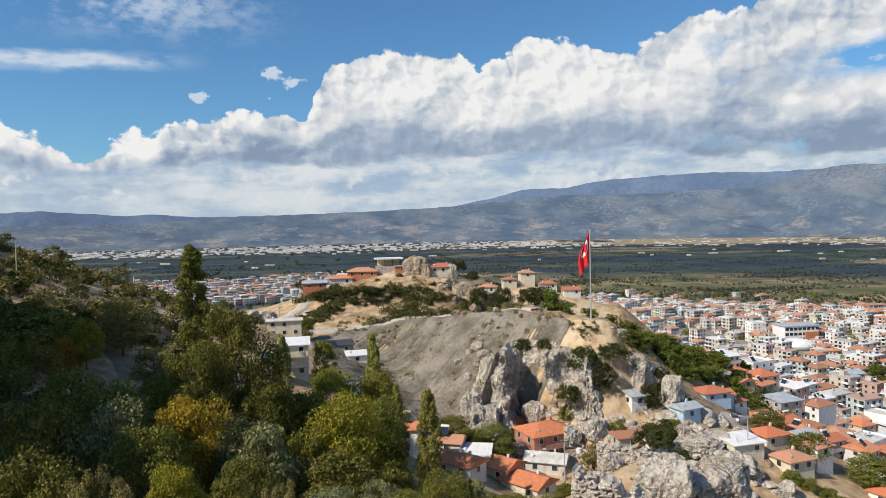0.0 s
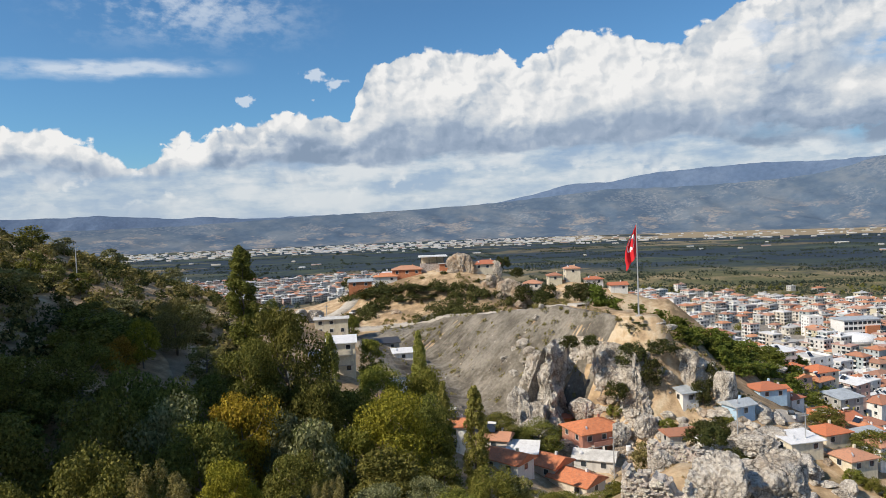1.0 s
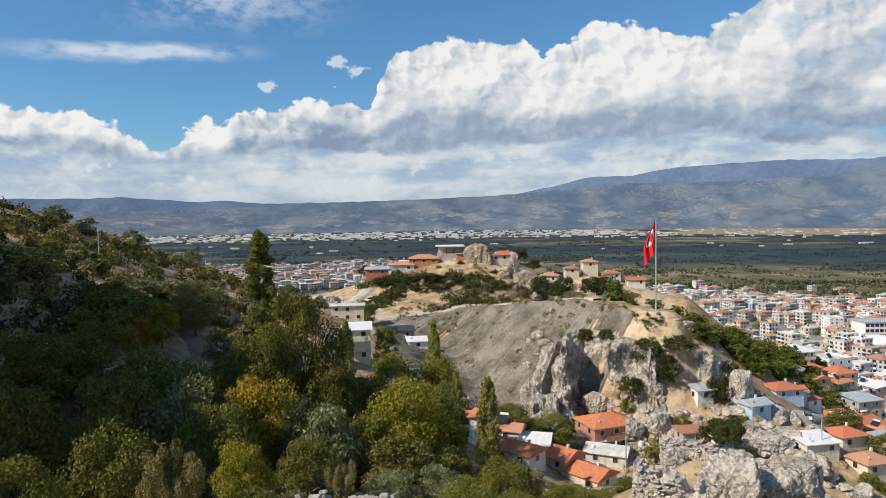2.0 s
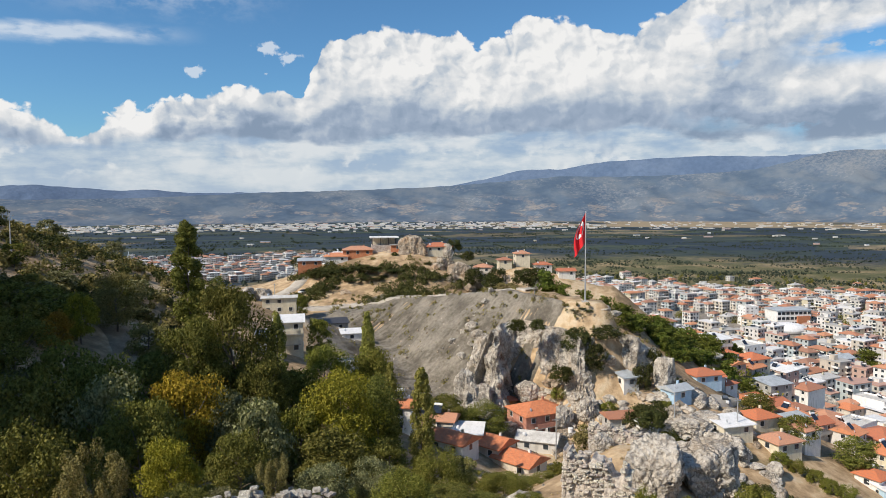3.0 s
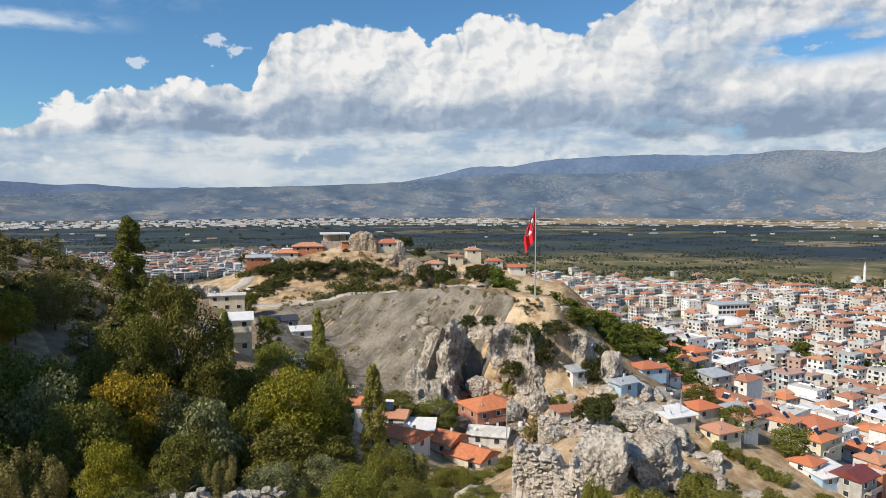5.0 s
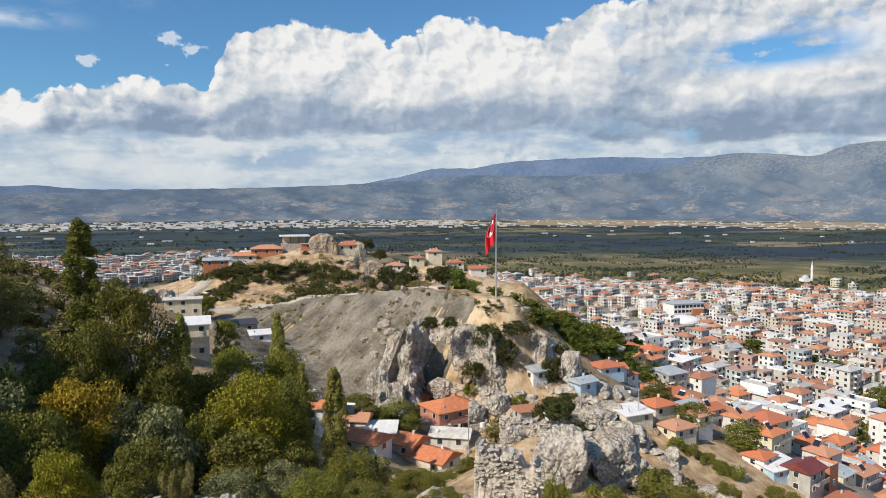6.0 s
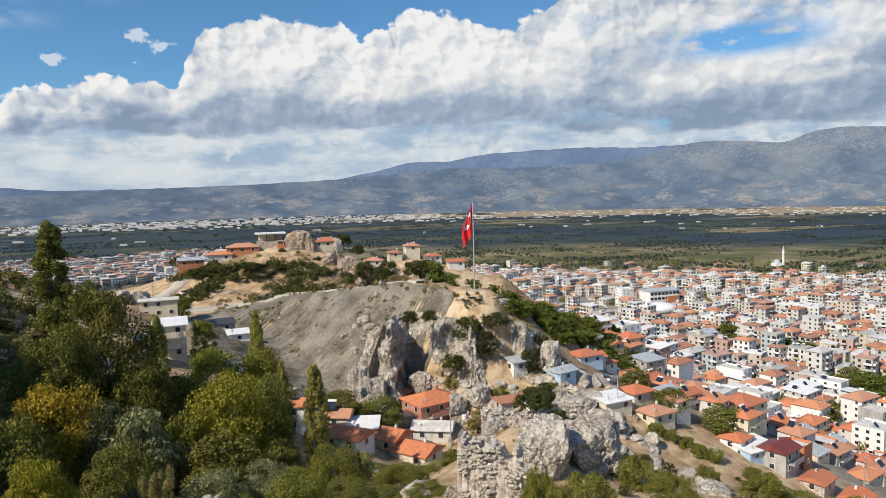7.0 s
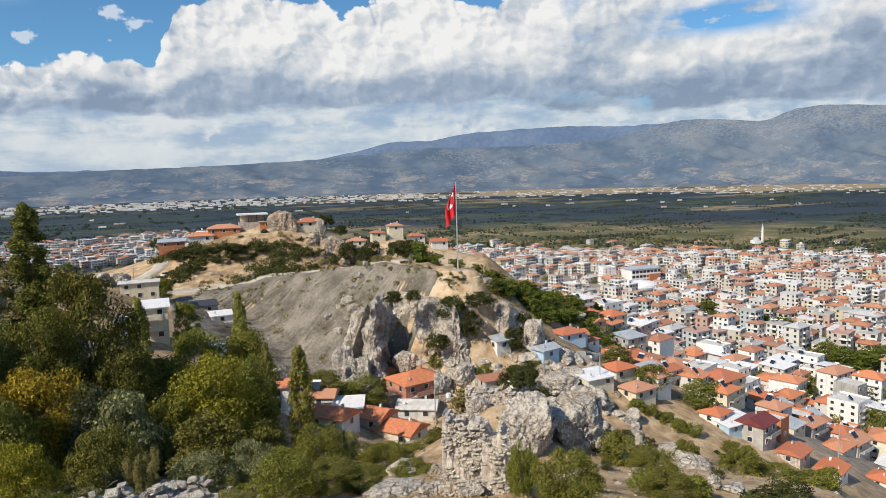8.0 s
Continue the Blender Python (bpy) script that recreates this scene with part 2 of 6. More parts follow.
ROCK = rock_material("limestone", (0.30, 0.265, 0.225), (0.53, 0.485, 0.42), (0.74, 0.69, 0.615), (0.46, 0.36, 0.25), 0.5)
OCHRE_ROCK = rock_material("ochre_rock", (0.22, 0.175, 0.13), (0.43, 0.35, 0.265), (0.60, 0.52, 0.42), (0.42, 0.28, 0.165), 0.75)
MASONRY = material("old_masonry", [(0.33, 0.285, 0.235), (0.52, 0.465, 0.395), (0.68, 0.63, 0.555)], 1.8, 0.95, 0.9, 9, contrast=(0.35, 0.62), spread=0.22)
BARK = material("bark", [(0.10, 0.08, 0.06), (0.22, 0.18, 0.14)], 2.0, 0.95, 0.7)
GREY_BARK = material("grey_bark", [(0.20, 0.18, 0.16), (0.32, 0.29, 0.26)], 2.0, 0.95, 0.5)
LEAF_DARK = leaf_material("dark_green_leaves", [(0.072, 0.078, 0.018), (0.15, 0.153, 0.033), (0.24, 0.227, 0.058)])
LEAF_EVERGREEN = leaf_material("evergreen_leaves", [(0.030, 0.038, 0.012), (0.060, 0.068, 0.020), (0.105, 0.105, 0.032)])
LEAF_HILL = leaf_material("hill_bush_leaves", [(0.045, 0.055, 0.016), (0.082, 0.088, 0.026), (0.14, 0.135, 0.042)])
STRAW = leaf_material("dry_grass_blades", [(0.24, 0.17, 0.08), (0.42, 0.32, 0.16), (0.56, 0.45, 0.26)])
LEAF_MID = leaf_material("green_leaves", [(0.085, 0.092, 0.016), (0.17, 0.172, 0.03), (0.26, 0.245, 0.06)])
LEAF_YELLOW = leaf_material("yellow_green_leaves", [(0.125, 0.125, 0.014), (0.25, 0.235, 0.026), (0.40, 0.355, 0.05)])
LEAF_AUTUMN = leaf_material("autumn_leaves", [(0.15, 0.088, 0.013), (0.32, 0.20, 0.023), (0.45, 0.315, 0.045)])
LEAF_POPLAR = leaf_material("poplar_leaves", [(0.15, 0.16, 0.03), (0.29, 0.29, 0.07), (0.42, 0.39, 0.12)])
LEAF_OLIVE = leaf_material("olive_leaves", [(0.105, 0.108, 0.05), (0.20, 0.20, 0.095), (0.32, 0.31, 0.165)])
LEAF_BROWN = leaf_material("brownish_leaves", [(0.125, 0.112, 0.037), (0.237, 0.213, 0.075), (0.35, 0.312, 0.125)])
LEAF_PINE = leaf_material("pine_needles", [(0.055, 0.075, 0.012), (0.115, 0.14, 0.022), (0.185, 0.205, 0.045)])
# Leaf tones blued to match the shadow and haze painted on the plain.
LEAF_FAR = leaf_material("orchard_leaves", [(0.034, 0.048, 0.04), (0.052, 0.068, 0.05), (0.08, 0.092, 0.06)])
WALLS = [(0.70, 0.66, 0.59), (0.74, 0.73, 0.70), (0.60, 0.54, 0.46), (0.76, 0.75, 0.73), (0.58, 0.56, 0.52), (0.62, 0.56, 0.47), (0.72, 0.70, 0.65), (0.54, 0.38, 0.32), (0.60, 0.58, 0.55), (0.64, 0.58, 0.43), (0.66, 0.64, 0.61), (0.48, 0.54, 0.55)]
WALL = material("painted_plaster", WALLS, 0.5, 0.9, 0.15, per="object", dirt=0.28)
WALL_FAR = material("far_plaster", [(a * 0.85, b * 0.85, c * 0.84) for a, b, c in WALLS], 0.3, 0.9, 0.1, per="island", dirt=0.2)
CREAM = material("cream_plaster", [(0.62, 0.56, 0.42), (0.70, 0.64, 0.50)], 0.6, 0.9, 0.15, dirt=0.25)
WHITE = material("white_plaster", [(0.72, 0.71, 0.68), (0.82, 0.81, 0.79)], 0.6, 0.9, 0.15, dirt=0.2)
PINK = material("salmon_plaster", [(0.42, 0.19, 0.13), (0.52, 0.25, 0.18)], 0.6, 0.9, 0.15, dirt=0.2)
BLUE = material("pale_blue_plaster", [(0.36, 0.52, 0.68), (0.44, 0.60, 0.74)], 0.6, 0.9, 0.15, dirt=0.15)
CONCRETE = material("bare_concrete", [(0.34, 0.33, 0.31), (0.46, 0.45, 0.42)], 0.5, 0.92, 0.3, dirt=0.35)
BRICK = material("hollow_brick", [(0.42, 0.15, 0.07), (0.52, 0.22, 0.11)], 1.5, 0.9, 0.3, dirt=0.15)
REDS = [(0.56, 0.18, 0.08), (0.60, 0.22, 0.10), (0.48, 0.165, 0.085), (0.60, 0.25, 0.125), (0.40, 0.18, 0.11), (0.52, 0.26, 0.16)]
FAR_REDS = [(0.46, 0.20, 0.11), (0.52, 0.25, 0.14), (0.42, 0.19, 0.11), (0.38, 0.20, 0.13)]
TILE = tile_material("clay_tiles", REDS)
TILE_BRIGHT = material("bright_clay_tiles", [(0.52, 0.17, 0.075), (0.62, 0.23, 0.105)], 1.1, 0.85, 0.35, dirt=0.35)
TILE_FAR = tile_material("far_clay_tiles", FAR_REDS + FAR_REDS[:2] + [(0.34, 0.18, 0.12), (0.46, 0.25, 0.17), (0.50, 0.50, 0.49)], "island")
MAROON = material("maroon_sheet", [(0.16, 0.035, 0.03), (0.20, 0.05, 0.045)], 0.8, 0.5, 0.1)
SHEET = material("white_sheet_roof", [(0.74, 0.75, 0.75), (0.82, 0.82, 0.82)], 0.5, 0.5, 0.1, dirt=0.15)
ZINC = material("grey_sheet_roof", [(0.36, 0.40, 0.43), (0.48, 0.52, 0.55)], 0.5, 0.5, 0.15, dirt=0.2)
FLATROOF = material("flat_roof_screed", [(0.50, 0.49, 0.46), (0.66, 0.65, 0.62)], 0.4, 0.9, 0.2, dirt=0.3)
GLASS = material("window_glass", [(0.02, 0.025, 0.03), (0.05, 0.06, 0.07)], 0.5, 0.12, 0.0)
FRAME = material("window_frame_paint", [(0.62, 0.60, 0.57), (0.72, 0.70, 0.67)], 2, 0.6, 0.05)
WOOD = material("orange_wood", [(0.36, 0.16, 0.05), (0.46, 0.23, 0.08)], 2, 0.7, 0.3)
STEEL = material("galvanised_steel", [(0.50, 0.51, 0.52), (0.62, 0.63, 0.64)], 3, 0.45, 0.05, metal=0.6)
DARK = material("dark_metal", [(0.04, 0.04, 0.045), (0.07, 0.07, 0.075)], 3, 0.5, 0.05)
PANEL = material("solar_glass", [(0.015, 0.02, 0.035), (0.03, 0.04, 0.06)], 2, 0.15, 0.0)
FLAG_RED = material("red_cloth", [(0.62, 0.012, 0.02), (0.72, 0.02, 0.03)], 2, 0.8, 0.2)
FLAG_WHITE = material("white_cloth", [(0.78, 0.78, 0.78), (0.85, 0.85, 0.85)], 2, 0.8, 0.1)
ROAD = material("dusty_gravel_road", [(0.38, 0.34, 0.28), (0.50, 0.46, 0.40)], 0.4, 0.95, 0.4, 6, dirt=0.1)
SHED_ROOF = material("far_sheet_roof", [(0.56, 0.56, 0.55), (0.40, 0.42, 0.45), (0.64, 0.64, 0.63), (0.28, 0.33, 0.40), (0.44, 0.40, 0.36)], 0.3, 0.7, 0.1, per="island")
DIRT = material("trodden_earth", [(0.26, 0.185, 0.115), (0.37, 0.275, 0.18)], 0.4, 0.97, 0.5, 5)
SCREE = material("grey_scree", [(0.115, 0.10, 0.078), (0.185, 0.165, 0.132), (0.265, 0.238, 0.195)], 0.14, 0.97, 0.9, 3, contrast=(0.36, 0.64))
# The far ridge's blue is air haze put into its base colour.
MOUNT_FAR = material("far_haze_blue_mountain", [(0.085, 0.135, 0.225), (0.115, 0.165, 0.25)], 0.004, 1.0, 0.2, 0.03, object_space=False)


def ground_material():
    """Dry grass, bare ochre soil and grey scree near by; fields, orchards and stubble over the plain, the fields with
    cloud shadow in their colour.
    """
    m = bpy.data.materials.new("earth_and_fields")
    m.use_nodes = True
    N = Nodes(m.node_tree)
    co = N.n("NewGeometry").outputs["Position"]
    xyz = N.n("SeparateXYZ", {0: co})
    x, y, z = xyz.outputs[0], xyz.outputs[1], xyz.outputs[2]
    r = N.m("SQRT", N.m("ADD", N.m("MULTIPLY", x, x), N.m("MULTIPLY", y, y)))

    def noise_(scale, detail=6.0, rough=0.6):
        return N.n("TexNoise", {"Vector": co, "Scale": scale, "Detail": detail, "Roughness": rough}).outputs[0]

    a, b, c = noise_(0.045), noise_(0.4), noise_(2.5, 4.0)
    soil = N.ramp(N.range(N.m("ADD", N.m("MULTIPLY", a, 0.55), N.m("MULTIPLY", b, 0.45)), 0.36, 0.64), [(0.0, (0.235, 0.172, 0.108)), (0.35, (0.37, 0.265, 0.16)), (0.65, (0.485, 0.355, 0.22)), (1.0, (0.57, 0.47, 0.33))])
    soil = N.mix(N.m("MULTIPLY", N.range(noise_(0.16), 0.54, 0.70), 0.7), soil, (0.20, 0.165, 0.08, 1))
    # Fields of the plain: long strips of crops, painted dark blue for cloud shadow and haze.
    v = N.n("Mapping", {0: co, 2: (0, 0, 0.25), 3: (0.0032, 0.0075, 0.0)})
    cell = N.n("TexVoronoi", {"Vector": v, "Scale": 1.0, "Randomness": 0.85})
    cell.distance = "CHEBYCHEV"
    pick = N.n("SeparateColor", {0: cell.outputs["Color"]}).outputs[0]
    shaded_crop = N.ramp(pick, [(0.0, (0.038, 0.054, 0.076)), (0.24, (0.044, 0.062, 0.080)), (0.48, (0.052, 0.070, 0.066)), (0.66, (0.070, 0.090, 0.068)), (0.80, (0.105, 0.11, 0.075)), (0.88, (0.15, 0.13, 0.085)), (0.94, (0.24, 0.20, 0.13))], "CONSTANT")
    shaded_crop = N.mix(N.range(noise_(0.02), 0.45, 0.65), shaded_crop, (0.036, 0.052, 0.064, 1))
    # Pale stubble at the foot of the mountains.
    stubble = N.m("MULTIPLY", N.range(r, 2850, 2950), N.m("MULTIPLY", N.range(x, 150, 600), N.range(noise_(0.0022, 3.0), 0.36, 0.46)))
    shaded_crop = N.mix(stubble, shaded_crop, (0.30, 0.245, 0.165, 1))
    # Olive groves and dry plots between the town and the farmed plain.
    grove = N.ramp(N.range(N.m("ADD", N.m("MULTIPLY", noise_(0.012, 4.0), 0.6), N.m("MULTIPLY", b, 0.4)), 0.38, 0.62), [(0.0, (0.085, 0.095, 0.05)), (0.45, (0.135, 0.13, 0.07)), (0.8, (0.21, 0.175, 0.10)), (1.0, (0.33, 0.26, 0.16))])
    shaded_crop = N.mix(N.m("MULTIPLY", N.range(N.m("ADD", r, N.m("MULTIPLY", a, 500)), 1650, 1350), N.range(x, -100, 150)), shaded_crop, grove)
    town = N.mix(N.range(b, 0.4, 0.6), (0.22, 0.20, 0.175, 1), (0.30, 0.275, 0.24, 1))
    col = N.mix(N.m("MULTIPLY", N.range(z, 44, 34), N.range(r, 150, 210)), soil, town)
    col = N.mix(N.range(N.m("ADD", r, N.m("MULTIPLY", a, 200)), 860, 980), col, shaded_crop)
    value = N.m("ADD", 0.70, N.m("MULTIPLY", c, 0.6))
    col = N.mix(1.0, col, N.n("CombineColor", {0: value, 1: value, 2: value}), "MULTIPLY")
    bump = N.n("Bump", {"Strength": 0.6, "Distance": 0.35, "Height": noise_(1.8, 8.0)})
    s = N.n("BsdfPrincipled", {"Base Color": col, "Roughness": 0.97, "Specular IOR Level": 0.05, "Normal": bump.outputs[0]})
    N.n("OutputMaterial", {0: s.outputs[0]})
    return m


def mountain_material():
    """Scrub forest, scars of pale limestone and bare shoulders, with a mile of air haze mixed into the colours."""
    m = bpy.data.materials.new("hazed_scrub_mountain")
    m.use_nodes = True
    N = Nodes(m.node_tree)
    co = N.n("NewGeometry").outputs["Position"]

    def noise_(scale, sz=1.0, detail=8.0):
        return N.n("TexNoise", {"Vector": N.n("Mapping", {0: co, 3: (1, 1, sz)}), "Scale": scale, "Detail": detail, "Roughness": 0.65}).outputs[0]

    # Scrub tones pulled to blue-grey: the distance haze is painted into this ramp.
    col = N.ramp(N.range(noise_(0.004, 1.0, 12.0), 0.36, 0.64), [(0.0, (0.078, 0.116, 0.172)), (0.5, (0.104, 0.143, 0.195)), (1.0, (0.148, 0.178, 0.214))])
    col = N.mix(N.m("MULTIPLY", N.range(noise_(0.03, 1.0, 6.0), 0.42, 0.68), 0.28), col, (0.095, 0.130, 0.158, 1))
    # Pale limestone shoulders high up, dry fields and villages low down.
    z = N.n("SeparateXYZ", {0: co}).outputs[2]
    x = N.n("SeparateXYZ", {0: co}).outputs[0]
    stone = N.m("MULTIPLY", N.range(noise_(0.0032, 1.0, 4.0), 0.50, 0.60), N.range(noise_(0.05, 1.0, 8.0), 0.46, 0.60))
    stone = N.m("MAXIMUM", stone, N.m("MULTIPLY", N.m("MULTIPLY", N.range(x, 1900, 2250), N.range(z, 210, 330)), N.range(noise_(0.06, 1.0, 8.0), 0.40, 0.60)))
    col = N.mix(N.m("MULTIPLY", stone, 0.22), col, (0.42, 0.405, 0.385, 1))
    dry = N.m("MULTIPLY", N.m("MULTIPLY", N.range(noise_(0.0065, 2.5, 5.0), 0.52, 0.60), N.range(z, 190, 60)), N.range(noise_(0.05, 2.0, 4.0), 0.35, 0.55))
    col = N.mix(N.m("MULTIPLY", dry, 0.50), col, (0.38, 0.325, 0.27, 1))
    bump = N.n("Bump", {"Strength": 0.35, "Distance": 8.0, "Height": noise_(0.02)})
    s = N.n("BsdfPrincipled", {"Base Color": col, "Roughness": 1.0, "Specular IOR Level": 0.0, "Normal": bump.outputs[0]})
    N.n("OutputMaterial", {0: s.outputs[0]})
    return m


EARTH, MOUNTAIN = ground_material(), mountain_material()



# ---- building tools ----
def mesh_of(name, verts, faces, mats, index=None, smooth_=False):
    me = bpy.data.meshes.new(name)
    me.from_pydata([tuple(v) for v in verts], [], [tuple(f) for f in faces])
    for m in mats if isinstance(mats, (list, tuple)) else [mats]:
        me.materials.append(m)
    if index is not None:
        me.polygons.foreach_set("material_index", np.asarray(index, dtype=np.int32))
    if smooth_:
        me.polygons.foreach_set("use_smooth", np.ones(len(me.polygons), dtype=bool))
    me.update()
    return me


def part(name, bm, mat, parent, label=""):
    me = bpy.data.meshes.new(name)
    bm.to_mesh(me)
    bm.free()
    me.materials.append(mat)
    ob = new(name, me)
    ob.parent = parent
    return tagged(ob, label)


def thing(name, m, label, category, group=""):
    ob = new(name)
    ob.matrix_basis = m
    return tagged(ob, label, category, group)


def box(bm, x0, y0, z0, x1, y1, z1, bevel=0.0):
    vs = [bm.verts.new((x, y, z)) for z in (z0, z1) for x, y in ((x0, y0), (x1, y0), (x1, y1), (x0, y1))]
    fs = [bm.faces.new([vs[i] for i in f]) for f in ((3, 2, 1, 0), (4, 5, 6, 7), (0, 1, 5, 4), (1, 2, 6, 5), (2, 3, 7, 6), (3, 0, 4, 7))]
    if bevel:
        bmesh.ops.bevel(bm, geom=list({e for f in fs for e in f.edges}), offset=bevel, segments=1, affect="EDGES")
    return bm


def boxed(*args):
    return box(bmesh.new(), *args)


def cone(bm, p, q, r0, r1, n=8):
    """A tapered round bar from p to q."""
    p, q = Vector(p), Vector(q)
    turn = (q - p).to_track_quat("Z", "Y")
    rings = [[bm.verts.new(c + turn @ Vector((r * math.cos(6.2832 * i / n), r * math.sin(6.2832 * i / n), 0))) for i in range(n)] for c, r in ((p, r0), (q, r1))]
    for i in range(n):
        bm.faces.new((rings[0][i], rings[0][(i + 1) % n], rings[1][(i + 1) % n], rings[1][i]))
    bm.faces.new(rings[1]), bm.faces.new(rings[0][::-1])
    return bm


# ---- ground ----
def smooth(v, a, b):
    u = np.clip((v - a) / (b - a), 0.0, 1.0)
    return u * u * (3 - 2 * u)


def seg(x, y, ax, ay, bx, by):
    """Distance from a line piece and the share of the way along it."""
    dx, dy = bx - ax, by - ay
    u = np.clip(((x - ax) * dx + (y - ay) * dy) / (dx * dx + dy * dy), 0, 1)
    return np.hypot(x - ax - u * dx, y - ay - u * dy), u


def land(x, y):
    """Height of the ground: valley floor, castle spur, wooded slope, hill with its shoulder, the pine ridge and an
    unseen ridge for shade.
    """
    x, y = np.asarray(x, float), np.asarray(y, float)
    r = np.hypot(x, y)
    floor = (46 - 34 * smooth(x, 45, 155)) * np.exp(-(np.maximum(r - 150, 0) / 230) ** 2)
    az = np.degrees(np.arctan2(x, y))
    spur = 98.6 - 0.45 * r + (0.09 + 0.07 * np.exp(-((az - 18) / 10) ** 2)) * np.maximum(r - 45, 0) - 0.5 * np.maximum(r - 97, 0)
    spur = spur - 0.6 * np.maximum(0.766 * x - 0.643 * y - 4, 0) * smooth(r, 15, 50)
    spur = spur + 5.0 * np.exp(-((x - 19) / 7) ** 2 - ((y - 64) / 6) ** 2)
    slope = 146 - 0.40 * np.hypot(x + 230, y - 100) + 4.5 * smooth(r, 160, 215)
    s, u = seg(x, y, -25, 262, 38, 165)
    shoulder = np.minimum(61.8 + 19.0 * u, 79.0 - 3.0 * u) - (0.8 + 1.5 * u ** 9) * np.maximum(s - 7 + 2 * u, 0) - 0.01 * np.maximum(s - 20, 0) ** 2
    s, u = seg(x, y, 45, 188, 108, 245)
    pines = 70 - 28 * u - 0.7 * np.maximum(s - 4, 0)
    q = np.hypot((x + 14) / np.where(x > -14, 35.0, 58.0), (y - 288) / np.where(y < 288, 37.0, 45.0))
    mound = 81.5 - 21.5 * (1 - np.exp(-q ** 2.2)) - 30 * np.maximum(q - 1.6, 0)
    s, u = seg(x, y, 36, 294, 70, 288)
    ridge = 74 - 9 * u - 0.85 * np.maximum(s - 7, 0)
    # Steep ridge out of view on the left, added to shade the lower-left wood.
    s, u = seg(x, y, -98, 17, -137, 82)
    crag = 152.5 + 10 * u - 1.45 * s
    apron = 60 - 0.42 * np.hypot(x - 52, y - 160)
    k = 2.2
    return k * np.log(sum(np.exp(np.clip(v, -60, 200) / k) for v in (floor, spur, slope, shoulder, pines, mound, crag, apron, ridge))) - 1.2 * np.exp(-r / 900)


def rough(x, y):
    """Small unevenness of the ground, fading into the plain."""
    r = np.hypot(x, y)
    n = np.sin(x * 0.21 + 1.7 * np.sin(y * 0.13)) * np.sin(y * 0.19 + 1.3 * np.sin(x * 0.11 + 2))
    n = n + 0.5 * np.sin(x * 0.53 + 2 * np.sin(y * 0.31)) * np.sin(y * 0.47 + x * 0.2)
    n = n + 0.25 * np.sin(x * 1.3 + y * 0.7) * np.sin(y * 1.1 - x * 0.6 + 1)
    return 0.5 * n * np.exp(-r / 260) * smooth(r, 2, 20)


def gz(x, y):
    return float(land(x, y) + rough(x, y))


def build_ground():
    az = np.radians(np.concatenate([np.linspace(-60, 60, 241), np.linspace(64, 296, 59)]))
    rr = np.concatenate([[0.5], np.geomspace(3, 420, 140), np.geomspace(440, 4950, 60)])
    R, A = np.meshgrid(rr, az, indexing="ij")
    X, Y = R * np.sin(A), R * np.cos(A)
    Z = land(X, Y) + rough(X, Y)
    n = len(az)
    faces = [(i * n + j, i * n + (j + 1) % n, (i + 1) * n + (j + 1) % n, (i + 1) * n + j) for i in range(len(rr) - 1) for j in range(n)]
    faces.append(tuple(range(n))[::-1])
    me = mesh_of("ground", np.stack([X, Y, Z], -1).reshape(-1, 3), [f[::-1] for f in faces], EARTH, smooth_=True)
    return tagged(new("ground", me), "dry grassy hillside falling to a wide farmed plain", "ground", kind="structure")


build_ground()


def range_of_hills(name, mat, r0, r1, crest, label, seed, back=0.6):
    """A mountain range round the plain: heights over the crest line given as (degrees, degrees above the eye's level)."""
    az = np.radians(np.linspace(-75, 75, 420))
    deg, high = np.array(crest).T
    up = np.interp(np.degrees(az), deg, high)
    k = np.ones(5) / 5
    up = np.convolve(np.pad(up, 2, mode="edge"), k, "valid")
    rr = np.linspace(r0, r1, 46)
    verts, n = [], len(az)
    for i, r in enumerate(rr):
        u = i / (len(rr) - 1)
        for j, a in enumerate(az):
            x, y = r * math.sin(a), r * math.cos(a)
            topz = 100 + r1 * math.tan(math.radians(up[j]))
            ridge = noise.fractal(Vector((x / 420, y / 420, seed)), 0.9, 2.1, 6)
            gully = abs(noise.fractal(Vector((x / 260 + 0.3 * math.sin(r / 170), y / 520, seed + 3)), 0.8, 2.1, 4))
            f = u ** 1.35
            z = -4 + (topz + 4) * (f + (ridge * 0.09 - gully * 0.12 + 0.02) * math.sin(math.pi * min(1, u * 1.02)) * 0.9)
            verts.append((x, y, max(-4, z) if u < 1 else topz + 6 * noise.noise(Vector((math.degrees(a) * 1.3, seed, 0)))))
    faces = [(i * n + j, (i + 1) * n + j, (i + 1) * n + j + 1, i * n + j + 1) for i in range(len(rr) - 1) for j in range(n - 1)]
    return tagged(new(name, mesh_of(name, verts, [f[::-1] for f in faces], mat, smooth_=True)), label, "mountains", kind="structure")


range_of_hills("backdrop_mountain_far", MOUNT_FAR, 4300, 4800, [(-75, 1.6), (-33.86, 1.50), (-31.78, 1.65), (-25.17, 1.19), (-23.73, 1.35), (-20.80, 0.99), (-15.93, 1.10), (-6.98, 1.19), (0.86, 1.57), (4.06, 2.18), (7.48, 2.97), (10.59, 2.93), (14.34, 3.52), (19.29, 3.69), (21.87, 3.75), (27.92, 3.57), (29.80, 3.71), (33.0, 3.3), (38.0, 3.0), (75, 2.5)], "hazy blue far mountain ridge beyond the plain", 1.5)
